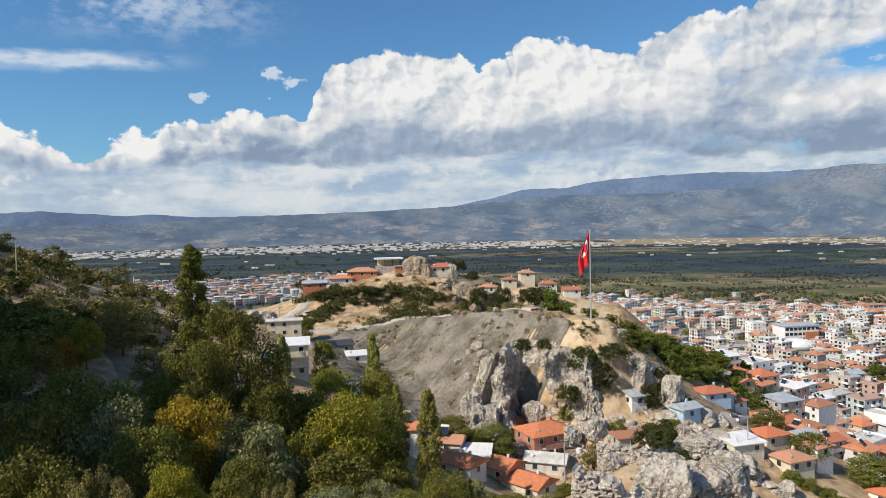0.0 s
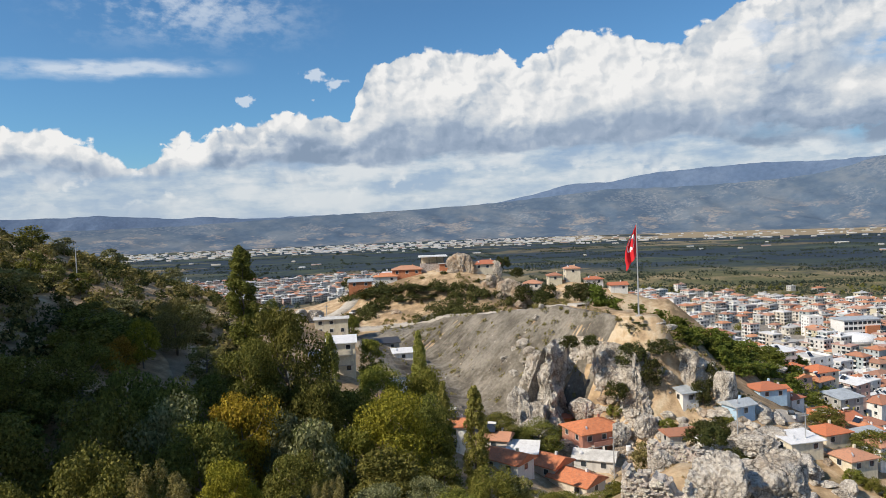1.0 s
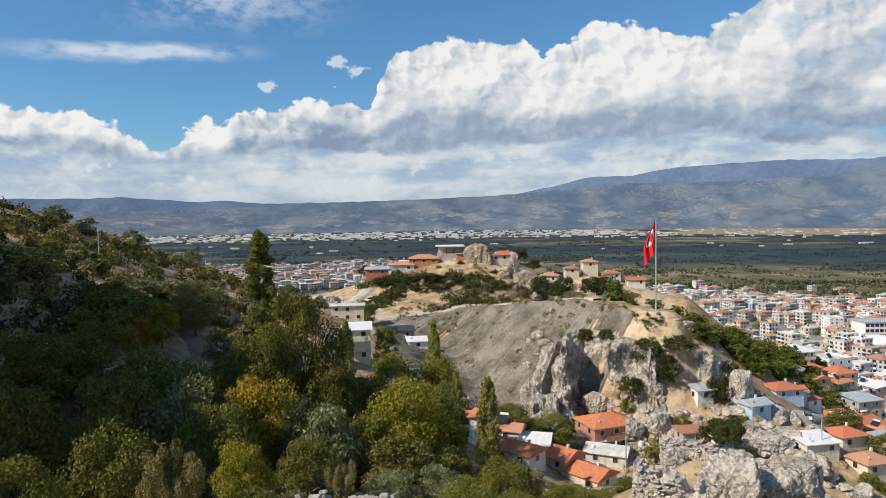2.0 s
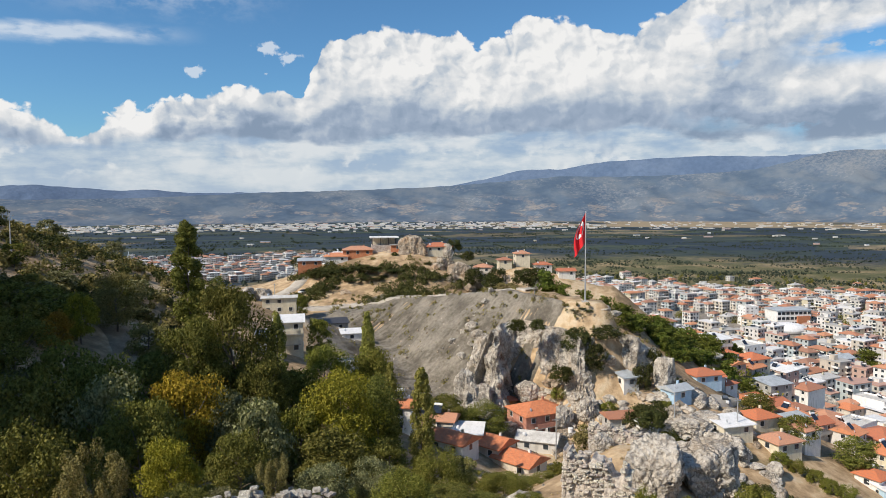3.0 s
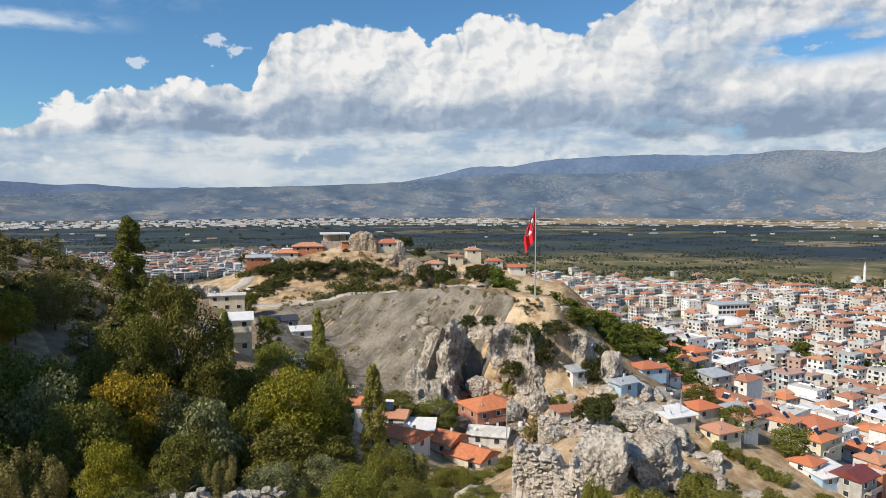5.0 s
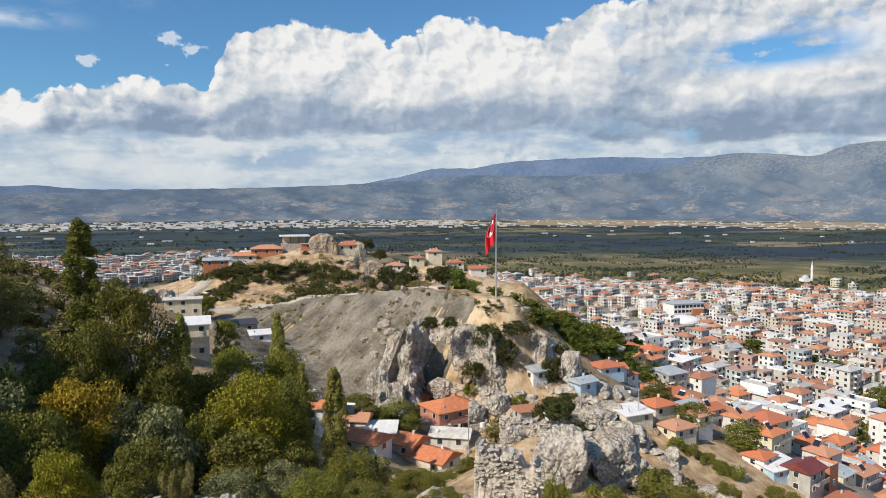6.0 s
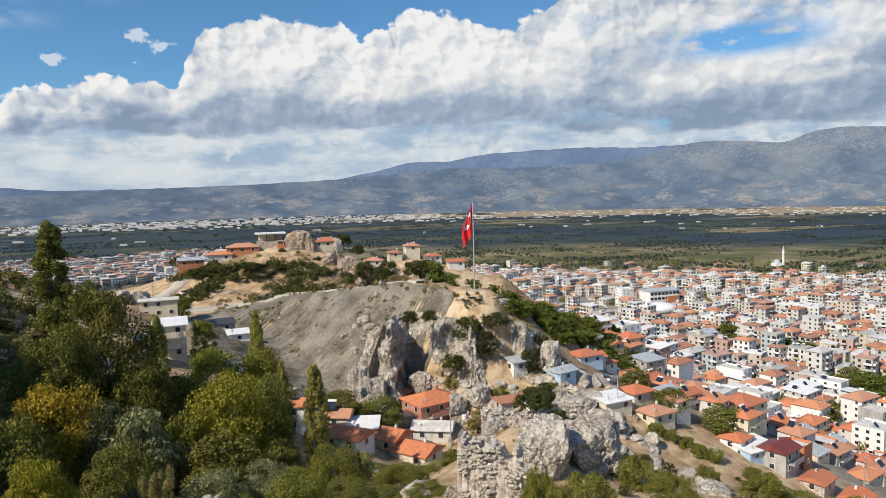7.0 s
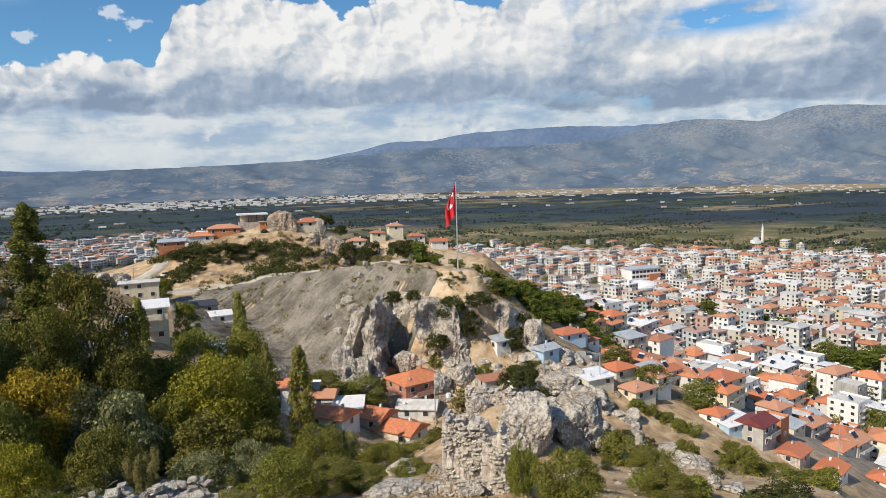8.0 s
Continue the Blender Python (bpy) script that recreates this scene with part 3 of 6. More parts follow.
range_of_hills("backdrop_mountain_near", MOUNTAIN, 3750, 4500, [(-75, 0.7), (-33.90, 0.52), (-25.19, 0.61), (-15.93, 1.01), (-6.97, 1.28), (-2.09, 1.43), (0.86, 1.57), (5.77, 1.95), (10.58, 2.35), (15.25, 2.21), (19.72, 2.29), (25.17, 2.52), (27.92, 3.05), (29.80, 3.63), (31.61, 3.85), (33.97, 3.77), (37.48, 3.36), (38.97, 4.15), (41.14, 4.37), (43.50, 4.20), (45.21, 4.00), (52, 3.4), (75, 2.0)], "haze-blue scrub mountain with pale limestone scars", 4.2)



def on(x, y, turn, lift=0.0):
    return pose(x, y, gz(x, y) + lift, 0, 0, turn)


# ---- rocks ----
def rock_mesh(name, seed, sub, mat, crag=0.35, freq=1.3, flat=0.0):
    """A craggy limestone lump of unit radius, with ledges and clefts."""
    bm = bmesh.new()
    bmesh.ops.create_icosphere(bm, subdivisions=sub, radius=1.0)
    off = Vector((seed * 7.3, seed * 3.1, seed * 5.7))
    rng = random.Random(int(seed * 100))
    planes = []
    for i in range(14):
        n = Vector((rng.gauss(0, 1), rng.gauss(0, 1), rng.gauss(0, 0.8))).normalized()
        planes.append((n, rng.uniform(0.62, 0.96)))
    for v in bm.verts:
        p = v.co.copy()
        warp = p + 0.16 * noise.noise_vector(p * 1.7 + off)
        q = warp.normalized()
        k = 1.12
        for n, h in planes:
            c = q.dot(n)
            if c > 0.3:
                k = min(k, h / c)
        ridge = noise.ridged_multi_fractal(p * 1.6 + off, 0.9, 2.2, 5, 1.0, 2.0) - 1.1
        cleft = abs(noise.noise(Vector((p.x * 2.4, p.y * 2.4, p.z * 0.9)) + off * 2))
        crack = max(0.0, 0.10 - cleft) * 2.2
        fine = noise.fractal(p * 6 + off, 0.6, 2.1, 5) * 0.06
        v.co = p * (k + crag * (0.17 * ridge - crack) + fine)
    me = bpy.data.meshes.new(name)
    bm.to_mesh(me)
    bm.free()
    me.materials.append(mat)
    return me


ROCKS = {}


def rock(x, y, z, sx, sy, sz, seed=0, turn=0, mat=None, sub=5, name="rock_outcrop", label="pale grey craggy limestone outcrop", tilt=0, group="rocks"):
    mat = mat or ROCK
    key = (seed % 5, sub, mat.name)
    if key not in ROCKS:
        ROCKS[key] = rock_mesh(name, seed % 5 + 0.37, sub, mat)
    ob = new(name, ROCKS[key])
    ob.matrix_basis = pose(x, y, z, tilt, 0, turn) @ Matrix.Diagonal((sx, sy, sz, 1))
    return tagged(ob, label, "rock", group)


# ---- trees ----
def leaves(points, normals, size, rng, flatten=0.6):
    """One small tapering leaf at each point."""
    n = len(points)
    d = rng.normal(size=(n, 3)) * flatten + normals
    d /= np.linalg.norm(d, axis=1, keepdims=True)
    t = np.cross(d, rng.normal(size=(n, 3)))
    t /= np.linalg.norm(t, axis=1, keepdims=True) + 1e-9
    b = np.cross(d, t)
    s = size * rng.uniform(0.6, 1.3, (n, 1))
    v = np.stack([points - t * s * 0.8, points + t * s * 0.45 - b * s * 0.55 + d * s * 0.15, points + t * s * 0.45 + b * s * 0.55 + d * s * 0.15], 1).reshape(-1, 3)
    f = np.arange(3 * n).reshape(n, 3)
    return v, f


def quick_mesh(name, v, f, mat):
    me = bpy.data.meshes.new(name)
    me.vertices.add(len(v))
    me.vertices.foreach_set("co", np.asarray(v, dtype=np.float32).ravel())
    k = f.shape[1]
    me.loops.add(f.size)
    me.loops.foreach_set("vertex_index", f.astype(np.int32).ravel())
    me.polygons.add(len(f))
    me.polygons.foreach_set("loop_start", np.arange(0, f.size, k, dtype=np.int32))
    me.materials.append(mat)
    me.update(calc_edges=True)
    me.validate()
    return me


def crown(kind, rng, count, size):
    """Leaf points of a crown of unit height and width: clumps inside the kind's outline."""
    pts, nrm = [], []
    clumps = {"round": 52, "poplar": 130, "pine": 30, "shrub": 48, "olive": 36, "spray": 40}[kind]
    for i in range(clumps):
        u = rng.uniform(0, 1)
        a = rng.uniform(0, 6.283)
        if kind == "poplar":
            h = (i + u) / clumps
            w = 0.56 * np.sin(np.pi * min(0.985, 0.13 + 0.85 * h)) ** 0.65
            rad = w * np.sqrt(rng.uniform(0.15, 1)) * 0.8
            c = np.array([rad * np.cos(a), rad * np.sin(a), 0.03 + h * 0.90])
            s = np.array([0.19, 0.19, 0.06]) * rng.uniform(0.6, 1.25) * (1.1 - 0.5 * h)
        elif kind == "pine":
            h = rng.uniform(0.14, 0.86)
            rad = 0.40 * np.sqrt(u) * (1.1 - h * 0.55)
            c = np.array([rad * np.cos(a), rad * np.sin(a), h])
            s = np.array([0.17, 0.17, 0.09]) * rng.uniform(0.7, 1.3)
        elif kind == "spray":
            h = u ** 0.8
            rad = 0.42 * h ** 0.6 * np.sqrt(rng.uniform(0.1, 1))
            c = np.array([rad * np.cos(a), rad * np.sin(a), 0.08 + h * 0.82])
            s = np.array([0.08, 0.08, 0.14]) * rng.uniform(0.6, 1.2)
        else:
            base = {"round": 0.16, "shrub": 0.08, "olive": 0.2}[kind]
            h = rng.uniform(0.0, 1)
            w = 0.40 * np.sin(np.pi * (0.12 + 0.76 * h ** 0.8)) ** 0.7
            rad = w * np.sqrt(rng.uniform(0.25, 1))
            c = np.array([rad * np.cos(a), rad * np.sin(a), base + h * (0.88 - base)])
            s = np.array([0.14, 0.14, 0.10] if kind != "shrub" else [0.11, 0.11, 0.20]) * rng.uniform(0.65, 1.35)
        m = count // clumps
        d = rng.normal(size=(m, 3))
        d /= np.linalg.norm(d, axis=1, keepdims=True)
        d[:, 2] = np.abs(d[:, 2]) * np.where(rng.uniform(size=m) < 0.75, 1, -1)
        pts.append(c + d * s * rng.uniform(0.55, 1.08, (m, 1)))
        nrm.append(d)
    pts, nrm = np.concatenate(pts), np.concatenate(nrm)
    pts[:, :2] *= ASPECT[kind]
    return pts, nrm


ASPECT = {"round": 0.95, "poplar": 0.27, "pine": 1.0, "shrub": 1.5, "olive": 1.0, "spray": 0.8}  # width over height


def trunk_mesh(name, rng, height, radius, limbs, mat, spread=0.3):
    bm = bmesh.new()
    p = Vector((0, 0, -0.06))
    for i in range(5):
        q = Vector((rng.normal() * 0.012, rng.normal() * 0.012, height * (i + 1) / 5))
        cone(bm, p, q, radius * (1 - i * 0.15), radius * (1 - (i + 1) * 0.15), 7)
        p = q
    for i in range(limbs):
        h = height * (0.35 + 0.6 * i / limbs)
        a = i * 2.4 + rng.uniform(0, 1)
        q = Vector((spread * math.cos(a), spread * math.sin(a), h + rng.uniform(0.12, 0.26)))
        mid = Vector((q.x * 0.55, q.y * 0.55, h + 0.08))
        cone(bm, (0, 0, h), mid, radius * 0.45, radius * 0.3, 5)
        cone(bm, mid, q, radius * 0.3, radius * 0.1, 5)
    me = bpy.data.meshes.new(name)
    bm.to_mesh(me)
    bm.free()
    me.materials.append(mat)
    return me


TREES = {}
KINDS = {  # outline, leaf material, leaves, leaf size as a share of the height, label, category
    "broadleaf": ("round", LEAF_DARK, 3600, 0.036, "dense dark green broadleaf tree on the slope", "tree"),
    "round": ("round", LEAF_DARK, 3600, 0.036, "rounded dark green tree beside the village", "tree"),
    "green": ("round", LEAF_MID, 3600, 0.036, "leafy mid-green tree in the valley", "tree"),
    "yellow": ("round", LEAF_YELLOW, 4200, 0.033, "yellow-green broadleaf tree turning colour", "tree"),
    "autumn": ("round", LEAF_AUTUMN, 3600, 0.035, "golden autumn tree among dark trees", "tree"),
    "brown": ("round", LEAF_BROWN, 3000, 0.036, "thin olive-brown tree with fading leaves", "tree"),
    "poplar": ("poplar", LEAF_POPLAR, 3800, 0.028, "slender columnar poplar with grey-green leaves", "poplar tree"),
    "dark_poplar": ("poplar", LEAF_DARK, 3800, 0.028, "tall dark green poplar above the wooded slope", "poplar tree"),
    "olive": ("olive", LEAF_OLIVE, 2600, 0.042, "silvery grey-green olive tree", "olive tree"),
    "spray": ("spray", LEAF_BROWN, 3600, 0.026, "upright thin olive-brown bush", "bush"),
    "pine": ("pine", LEAF_PINE, 1500, 0.055, "bright green pine on the ridge slope", "pine tree"),
    "shrub": ("shrub", LEAF_EVERGREEN, 1500, 0.07, "low dark green shrub on dry ground", "shrub"),
    "bush": ("shrub", LEAF_MID, 3600, 0.05, "rounded green bush on dry ground", "bush"),
}


def tree(kind, x, y, top, width, seed=0, base=None, label="", light=0):
    """A tree that stands on the ground at x, y, reaching up to the height top."""
    outline, mat, count, size, text, cat = KINDS[kind]
    key = (kind, seed % 3, light)
    count, size = int(count * (1.9, 0.66, 5.0)[light]), size * (0.78, 1.18, 0.46)[light]
    if key not in TREES:
        rng = np.random.default_rng(abs(hash_of(kind)) + seed % 3)
        p, nrm = crown(outline, rng, count, size)
        TREES[key] = (quick_mesh("crown", *leaves(p, nrm, size, rng), mat), trunk_mesh("trunk", rng, 0.7 if outline != "shrub" else 0.3, 0.022 if outline != "poplar" else 0.012, (6 if outline != "poplar" else 3) // (2 if light == 1 else 1), BARK, 0.26 if outline != "poplar" else 0.07))
    ground = gz(x, y) if base is None else base
    h = max(0.8, top - ground)
    ob = thing("poplar" if kind == "poplar" else cat.replace(" ", "_"), pose(x, y, ground, 0, 0, seed * 67.0) @ Matrix.Diagonal((width * 1.08 / ASPECT[outline], width * 1.08 / ASPECT[outline], h, 1)), label or text, cat, "trees of the valley")
    for name, me in zip(("crown", "trunk"), TREES[key]):
        c = new(name, me)
        c.parent = ob
    return ob


def hash_of(text):
    return sum(ord(c) * (i + 3) for i, c in enumerate(text))


HERO = [
    ("dark_poplar", -53.6, 140.1, 98.0, 6.7), ("broadleaf", -32.0, 100.0, 88.9, 12.9), ("broadleaf", -36.0, 93.3, 84.5, 9.6), ("brown", -59.7, 121.1, 88.6, 9.6), ("yellow", -60.2, 109.6, 86.0, 5.8),
    ("autumn", -59.9, 101.7, 83.9, 5.3), ("autumn", -29.3, 74.4, 81.9, 8.0), ("poplar", -28.6, 114.5, 82.2, 3.3), ("yellow", -13.4, 87.0, 78.3, 12.0), ("poplar", -2.8, 100.0, 75.9, 3.6),
    ("poplar", -8.4, 109.7, 74.2, 2.6), ("poplar", -15.4, 139.2, 78.3, 3.3), ("green", -30.2, 162.2, 72.4, 6.4), ("green", -19.9, 113.3, 76.3, 7.3), ("green", -12.0, 117.4, 74.7, 9.1),
    ("olive", -20.6, 73.1, 78.6, 4.7), ("olive", -24.4, 76.2, 78.6, 4.6), ("yellow", -20.9, 49.8, 82.2, 4.7), ("spray", -20.1, 36.9, 85.9, 4.5), ("green", -17.9, 82.1, 74.6, 6.4), ("green", -8.8, 91.6, 72.2, 6.3),
    ("round", 9.6, 142.7, 56.3, 11.8), ("round", 1.2, 143.0, 57.8, 10.3), ("round", 2.7, 104.0, 59.2, 5.0), ("brown", 23.8, 101.2, 65.8, 7.0), ("spray", -12.0, 46.5, 81.7, 3.4),
    ("olive", -8.9, 49.2, 80.2, 4.8), ("olive", -5.5, 51.7, 79.7, 3.9), ("bush", -0.3, 60.0, 76.9, 6.1), ("bush", 5.9, 59.7, 74.6, 5.6), ("spray", 1.8, 62.0, 75.3, 4.2), ("bush", -2.7, 45.9, 80.9, 5.0), ("bush", 4.4, 69.9, 70.6, 6.0), ("round", 8.3, 71.5, 69.6, 5.6), ("bush", 11.8, 71.0, 69.2, 4.9), ("round", 0.7, 52.0, 77.2, 5.3), ("bush", 7.7, 55.5, 74.5, 4.3), ("round", 3.2, 51.9, 76.5, 4.0), ("bush", 13.9, 74.7, 70.0, 3.7), ("round", -5.4, 65.8, 73.4, 5.5), ("spray", -1.2, 66.0, 73.8, 3.9),
    ("broadleaf", -37.4, 59.2, 85.3, 8.7), ("broadleaf", -38.6, 74.6, 83.9, 7.1), ("broadleaf", -54.7, 83.7, 86.6, 10.1), ("broadleaf", -46.0, 79.6, 83.6, 7.6), ("broadleaf", -28.0, 59.8, 82.9, 6.2), ("olive", -33.8, 63.6, 84.1, 2.7),
    ("broadleaf", -24.1, 38.0, 87.3, 6.6), ("broadleaf", -26.6, 96.4, 78.7, 8.3), ("broadleaf", -22.8, 101.5, 74.8, 7.9), ("broadleaf", -11.1, 99.4, 74.3, 6.0), ("broadleaf", -18.6, 59.1, 79.7, 6.1), ("broadleaf", -11.8, 71.0, 75.5, 7.9), ("round", -6.7, 83.7, 69.8, 5.8),
    ("olive", -78.4, 127.9, 85.5, 7.7), ("olive", -77.2, 116.8, 85.8, 8.0), ("yellow", -83.4, 124.7, 86.0, 6.4), ("brown", -51.0, 114.1, 80.2, 7.9), ("olive", -64.0, 135.6, 79.5, 7.0),
    ("broadleaf", -57.8, 75.4, 86.8, 10.9), ("broadleaf", -44.5, 54.0, 86.0, 10.0), ("broadleaf", -26.7, 32.5, 87.6, 6.0),
    ("brown", 20.3, 194.9, 76.6, 8.7), ("shrub", 16.6, 195.3, 71.4, 4.4),
    ("broadleaf", -22.1, 138.2, 64.3, 4.8), ("green", -48.3, 226.9, 69.4, 6.6),
    ("bush", 13.3, 33.5, 84.3, 4.6), ("bush", 12.3, 38.1, 82.8, 2.4), ("bush", 28.6, 57.3, 74.2, 4.8), ("bush", 29.6, 52.2, 74.5, 5.4), ("bush", 24.4, 41.3, 78.2, 4.7), ("bush", 47.3, 64.5, 67.3, 5.6), ("bush", 51.4, 63.9, 65.0, 6.9), ("bush", 55.8, 62.8, 64.0, 5.7), ("bush", 44.6, 71.2, 66.3, 3.4),
]
for i, (kind, *q) in enumerate(HERO):
    if kind not in ("poplar", "dark_poplar", "bush", "shrub", "round"):
        q[3] = max(q[3], 0.62 * (q[2] - gz(q[0], q[1])))
    tree(kind, *q, seed=i, light=2 if math.hypot(q[0], q[1]) < 62 or q[3] > 8 or kind in ("poplar", "dark_poplar") else 0)

# Fill of the wooded slope and the valley.
rng = random.Random(11)
for i in range(1500):
    a, d = rng.uniform(-46, 4), 40 * (240 / 40) ** rng.random()
    x, y = d * math.sin(math.radians(a)), d * math.cos(math.radians(a))
    g = gz(x, y)
    open_slope = seg(x, y, -25, 262, 38, 163)[0] < 38 and a > -9
    if (a > -12 and d > 88) or open_slope or (a > -16 and d > 150) or (a > -9 and d > 122) or (a > -6 and d > 78) or (-28 < a < -24 and 80 < d < 150) or rng.random() > (0.09 if d < 62 else 0.19 if d < 110 else 0.13):
        continue
    kind = rng.choice(["broadleaf"] * 5 + ["olive"] * 3 + ["green"] * 3 + ["brown", "brown", "yellow"]) if d < 170 else rng.choice(["broadleaf", "shrub", "olive", "shrub"])
    h = rng.uniform(3.5, 7.0) if kind != "shrub" else rng.uniform(1.5, 3)
    if d < 80:
        h = rng.uniform(1.0, 2.4) if a > -16 else rng.uniform(2.0, 4.0)
    tree(kind, x, y, g + h, h * rng.uniform(0.9, 1.4), seed=i, light=1 if d > 62 else 2)


def thicket(name, spots, per, mat, label, leaf, lift=0.0):
    """Many small bushes in one mesh; spots: x, y, height, width."""
    r2 = np.random.default_rng(len(spots))
    P, Q = [], []
    for x, y, h, w in spots:
        d = r2.normal(size=(per, 3))
        d /= np.linalg.norm(d, axis=1, keepdims=True)
        d[:, 2] = np.abs(d[:, 2])
        lump = 1 + 0.25 * np.sin(d[:, :1] * 5 + x) * np.cos(d[:, 1:2] * 6 + y)
        P.append(np.array([x, y, gz(x, y) - 0.1 + lift]) + d * lump * np.array([w / 2, w / 2, h]) * r2.uniform(0.6, 1.0, (per, 1)))
        Q.append(d)
    v, f = leaves(np.concatenate(P), np.concatenate(Q), leaf, r2, 0.6)
    tagged(new(name, quick_mesh(name, v, f, mat)), label, "bushes", kind="stuff")


spots = []
for i in range(900):
    a, d = rng.uniform(-47, -17), rng.uniform(120, 270)
    x, y = d * math.sin(math.radians(a)), d * math.cos(math.radians(a))
    h = rng.uniform(1.4, 3.4)
    if gz(x, y) > 58 and not (-29 < a < -23 and d < 150):
        spots.append((x, y, h, h * rng.uniform(1.2, 1.9)))
thicket("maquis", spots[0::2], 150, LEAF_EVERGREEN, "dense dark evergreen maquis on the upper slope", 0.45)
thicket("olive_scrub", spots[1::2], 150, LEAF_BROWN, "olive-brown scrub between the maquis bushes", 0.5)

# Pines down the ridge right of the flag.
for i in range(84):
    u = (i + rng.random()) / 84
    x, y = 26 + 92 * u + rng.uniform(-5, 5), 190 + 50 * u + rng.uniform(-10, 22)
    g = gz(x, y)
    tree("pine", x, y, g + rng.uniform(4.5, 7.5), rng.uniform(5, 8), seed=i, light=1)

for i in range(56):
    u = rng.random()
    x, y = 46 + 52 * u + rng.uniform(-4, 4), 176 + 34 * u + rng.uniform(-4, 9)
    tree("pine", x, y, gz(x, y) + rng.uniform(3.2, 5.5), rng.uniform(4, 6.5), seed=i, light=1)

# ---- flag ----
def flag():
    x, y, g = 37.1, 165.9, 75.1
    g = gz(x, y)
    ob = thing("flagpole", pose(x, y, g), "tall white steel flagpole with a red flag", "flagpole")
    bm = bmesh.new()
    cone(bm, (0, 0, -1), (0, 0, 98.1 - g), 0.22, 0.10, 12)
    part("pole", bm, STEEL, ob)
    bm = box(bmesh.new(), -0.8, -0.8, -0.6, 0.8, 0.8, 0.35, 0.05)
    part("plinth", bm, CONCRETE, ob)
    # Cloth that hangs in folds, with a white crescent and star.
    w, h, top = 4.2, 11.4, 97.7 - g
    verts, faces, idx = [], [], []
    nu, nv = 26, 40
    for j in range(nv + 1):
        v = j / nv
        for i in range(nu + 1):
            u = i / nu
            px = -0.12 - 1.3 * u * (0.55 + 2.0 * math.sin(min(1, v * 1.15) * 2.2) ** 1.0 * 0.75 + 0.25 * v)
            pz = top - v * h * (0.66 + 0.34 * u) - u * 1.6 * (1 - v)
            py = 0.35 * math.sin(u * 11 + v * 2.0) * (0.3 + v)
            verts.append((px, py, pz))
    for j in range(nv):
        for i in range(nu):
            faces.append((j * (nu + 1) + i, j * (nu + 1) + i + 1, (j + 1) * (nu + 1) + i + 1, (j + 1) * (nu + 1) + i))
            u, v = (i + 0.5) / nu, (j + 0.5) / nv
            d1, d2 = math.hypot(u - 0.5, (v - 0.42) * 1.5), math.hypot(u - 0.5, (v - 0.47) * 1.5)
            star = math.hypot(u - 0.5, (v - 0.60) * 1.5) < 0.10
            idx.append(1 if (d1 < 0.36 and d2 > 0.26) or star else 0)
    cloth = new("flag_cloth", mesh_of("flag_cloth", verts, faces, [FLAG_RED, FLAG_WHITE], idx, True))
    cloth.parent = ob
    tagged(cloth, "red cloth with white crescent and star")


flag()


# ---- houses ----
def roof_mesh(w, d, h, over=0.5, kind="hip", thick=0.18):
    """A roof over a w by d house, sitting at z = 0."""
    bm = bmesh.new()
    a, b = w / 2 + over, d / 2 + over
    if kind == "flat":
        box(bm, -a, -b, 0, a, b, thick)
        return bm
    if kind == "shed":
        vs = [(-a, -b, 0), (a, -b, 0), (a, b, h), (-a, b, h)]
        lo = [bm.verts.new(v) for v in vs]
        hi = [bm.verts.new((v[0], v[1], v[2] + thick)) for v in vs]
        bm.faces.new(hi), bm.faces.new(lo[::-1])
        for i in range(4):
            bm.faces.new((lo[i], lo[(i + 1) % 4], hi[(i + 1) % 4], hi[i]))
        return bm
    lo = [bm.verts.new((x, y, 0)) for x, y in ((-a, -b), (a, -b), (a, b), (-a, b))]
    ed = [bm.verts.new((x, y, thick)) for x, y in ((-a, -b), (a, -b), (a, b), (-a, b))]
    run = max(0.0, a - b) if kind == "hip" else a
    r0, r1 = bm.verts.new((-run, 0, h + thick)), bm.verts.new((run, 0, h + thick))
    bm.faces.new(lo[::-1])
    for i in range(4):
        bm.faces.new((lo[i], lo[(i + 1) % 4], ed[(i + 1) % 4], ed[i]))
    bm.faces.new((ed[0], ed[1], r1, r0)), bm.faces.new((ed[2], ed[3], r0, r1))
    bm.faces.new((ed[1], ed[2], r1)), bm.faces.new((ed[3], ed[0], r0))
    return bm


def window(parent, x, y, z, w, h, axis, sign):
    """A framed window set on a wall; axis 0: on a wall across x, 1: across y."""
    t = 0.10 * sign
    split = 20 < parent.matrix_basis.translation.xy.length < 215
    bm = bmesh.new()
    gl = bmesh.new() if split else bm
    f = 0.09
    for u0, v0, u1, v1 in ((-w / 2, 0, -w / 2 + f, h), (w / 2 - f, 0, w / 2, h), (-w / 2 + f, 0, w / 2 - f, f), (-w / 2 + f, h - f, w / 2 - f, h)):
        if axis:
            box(bm, x + u0, min(y, y + t), z + v0, x + u1, max(y, y + t), z + v1)
        else:
            box(bm, min(x, x + t), y + u0, z + v0, max(x, x + t), y + u1, z + v1)
    g, plain = 0.05 * sign, len(bm.faces)
    if axis:
        box(gl, x - w / 2 + f, min(y, y + g), z + f, x + w / 2 - f, max(y, y + g), z + h - f)
    else:
        box(gl, min(x, x + g), y - w / 2 + f, z + f, max(x, x + g), y + w / 2 - f, z + h - f)
    bm.faces.ensure_lookup_table()
    for f in bm.faces[plain:]:
        f.material_index = 1
    ob = part("window", bm, FRAME, parent)
    if split:
        part("pane", gl, GLASS, ob, "dark glass pane")
    else:
        ob.data.materials.append(GLASS)
    return ob


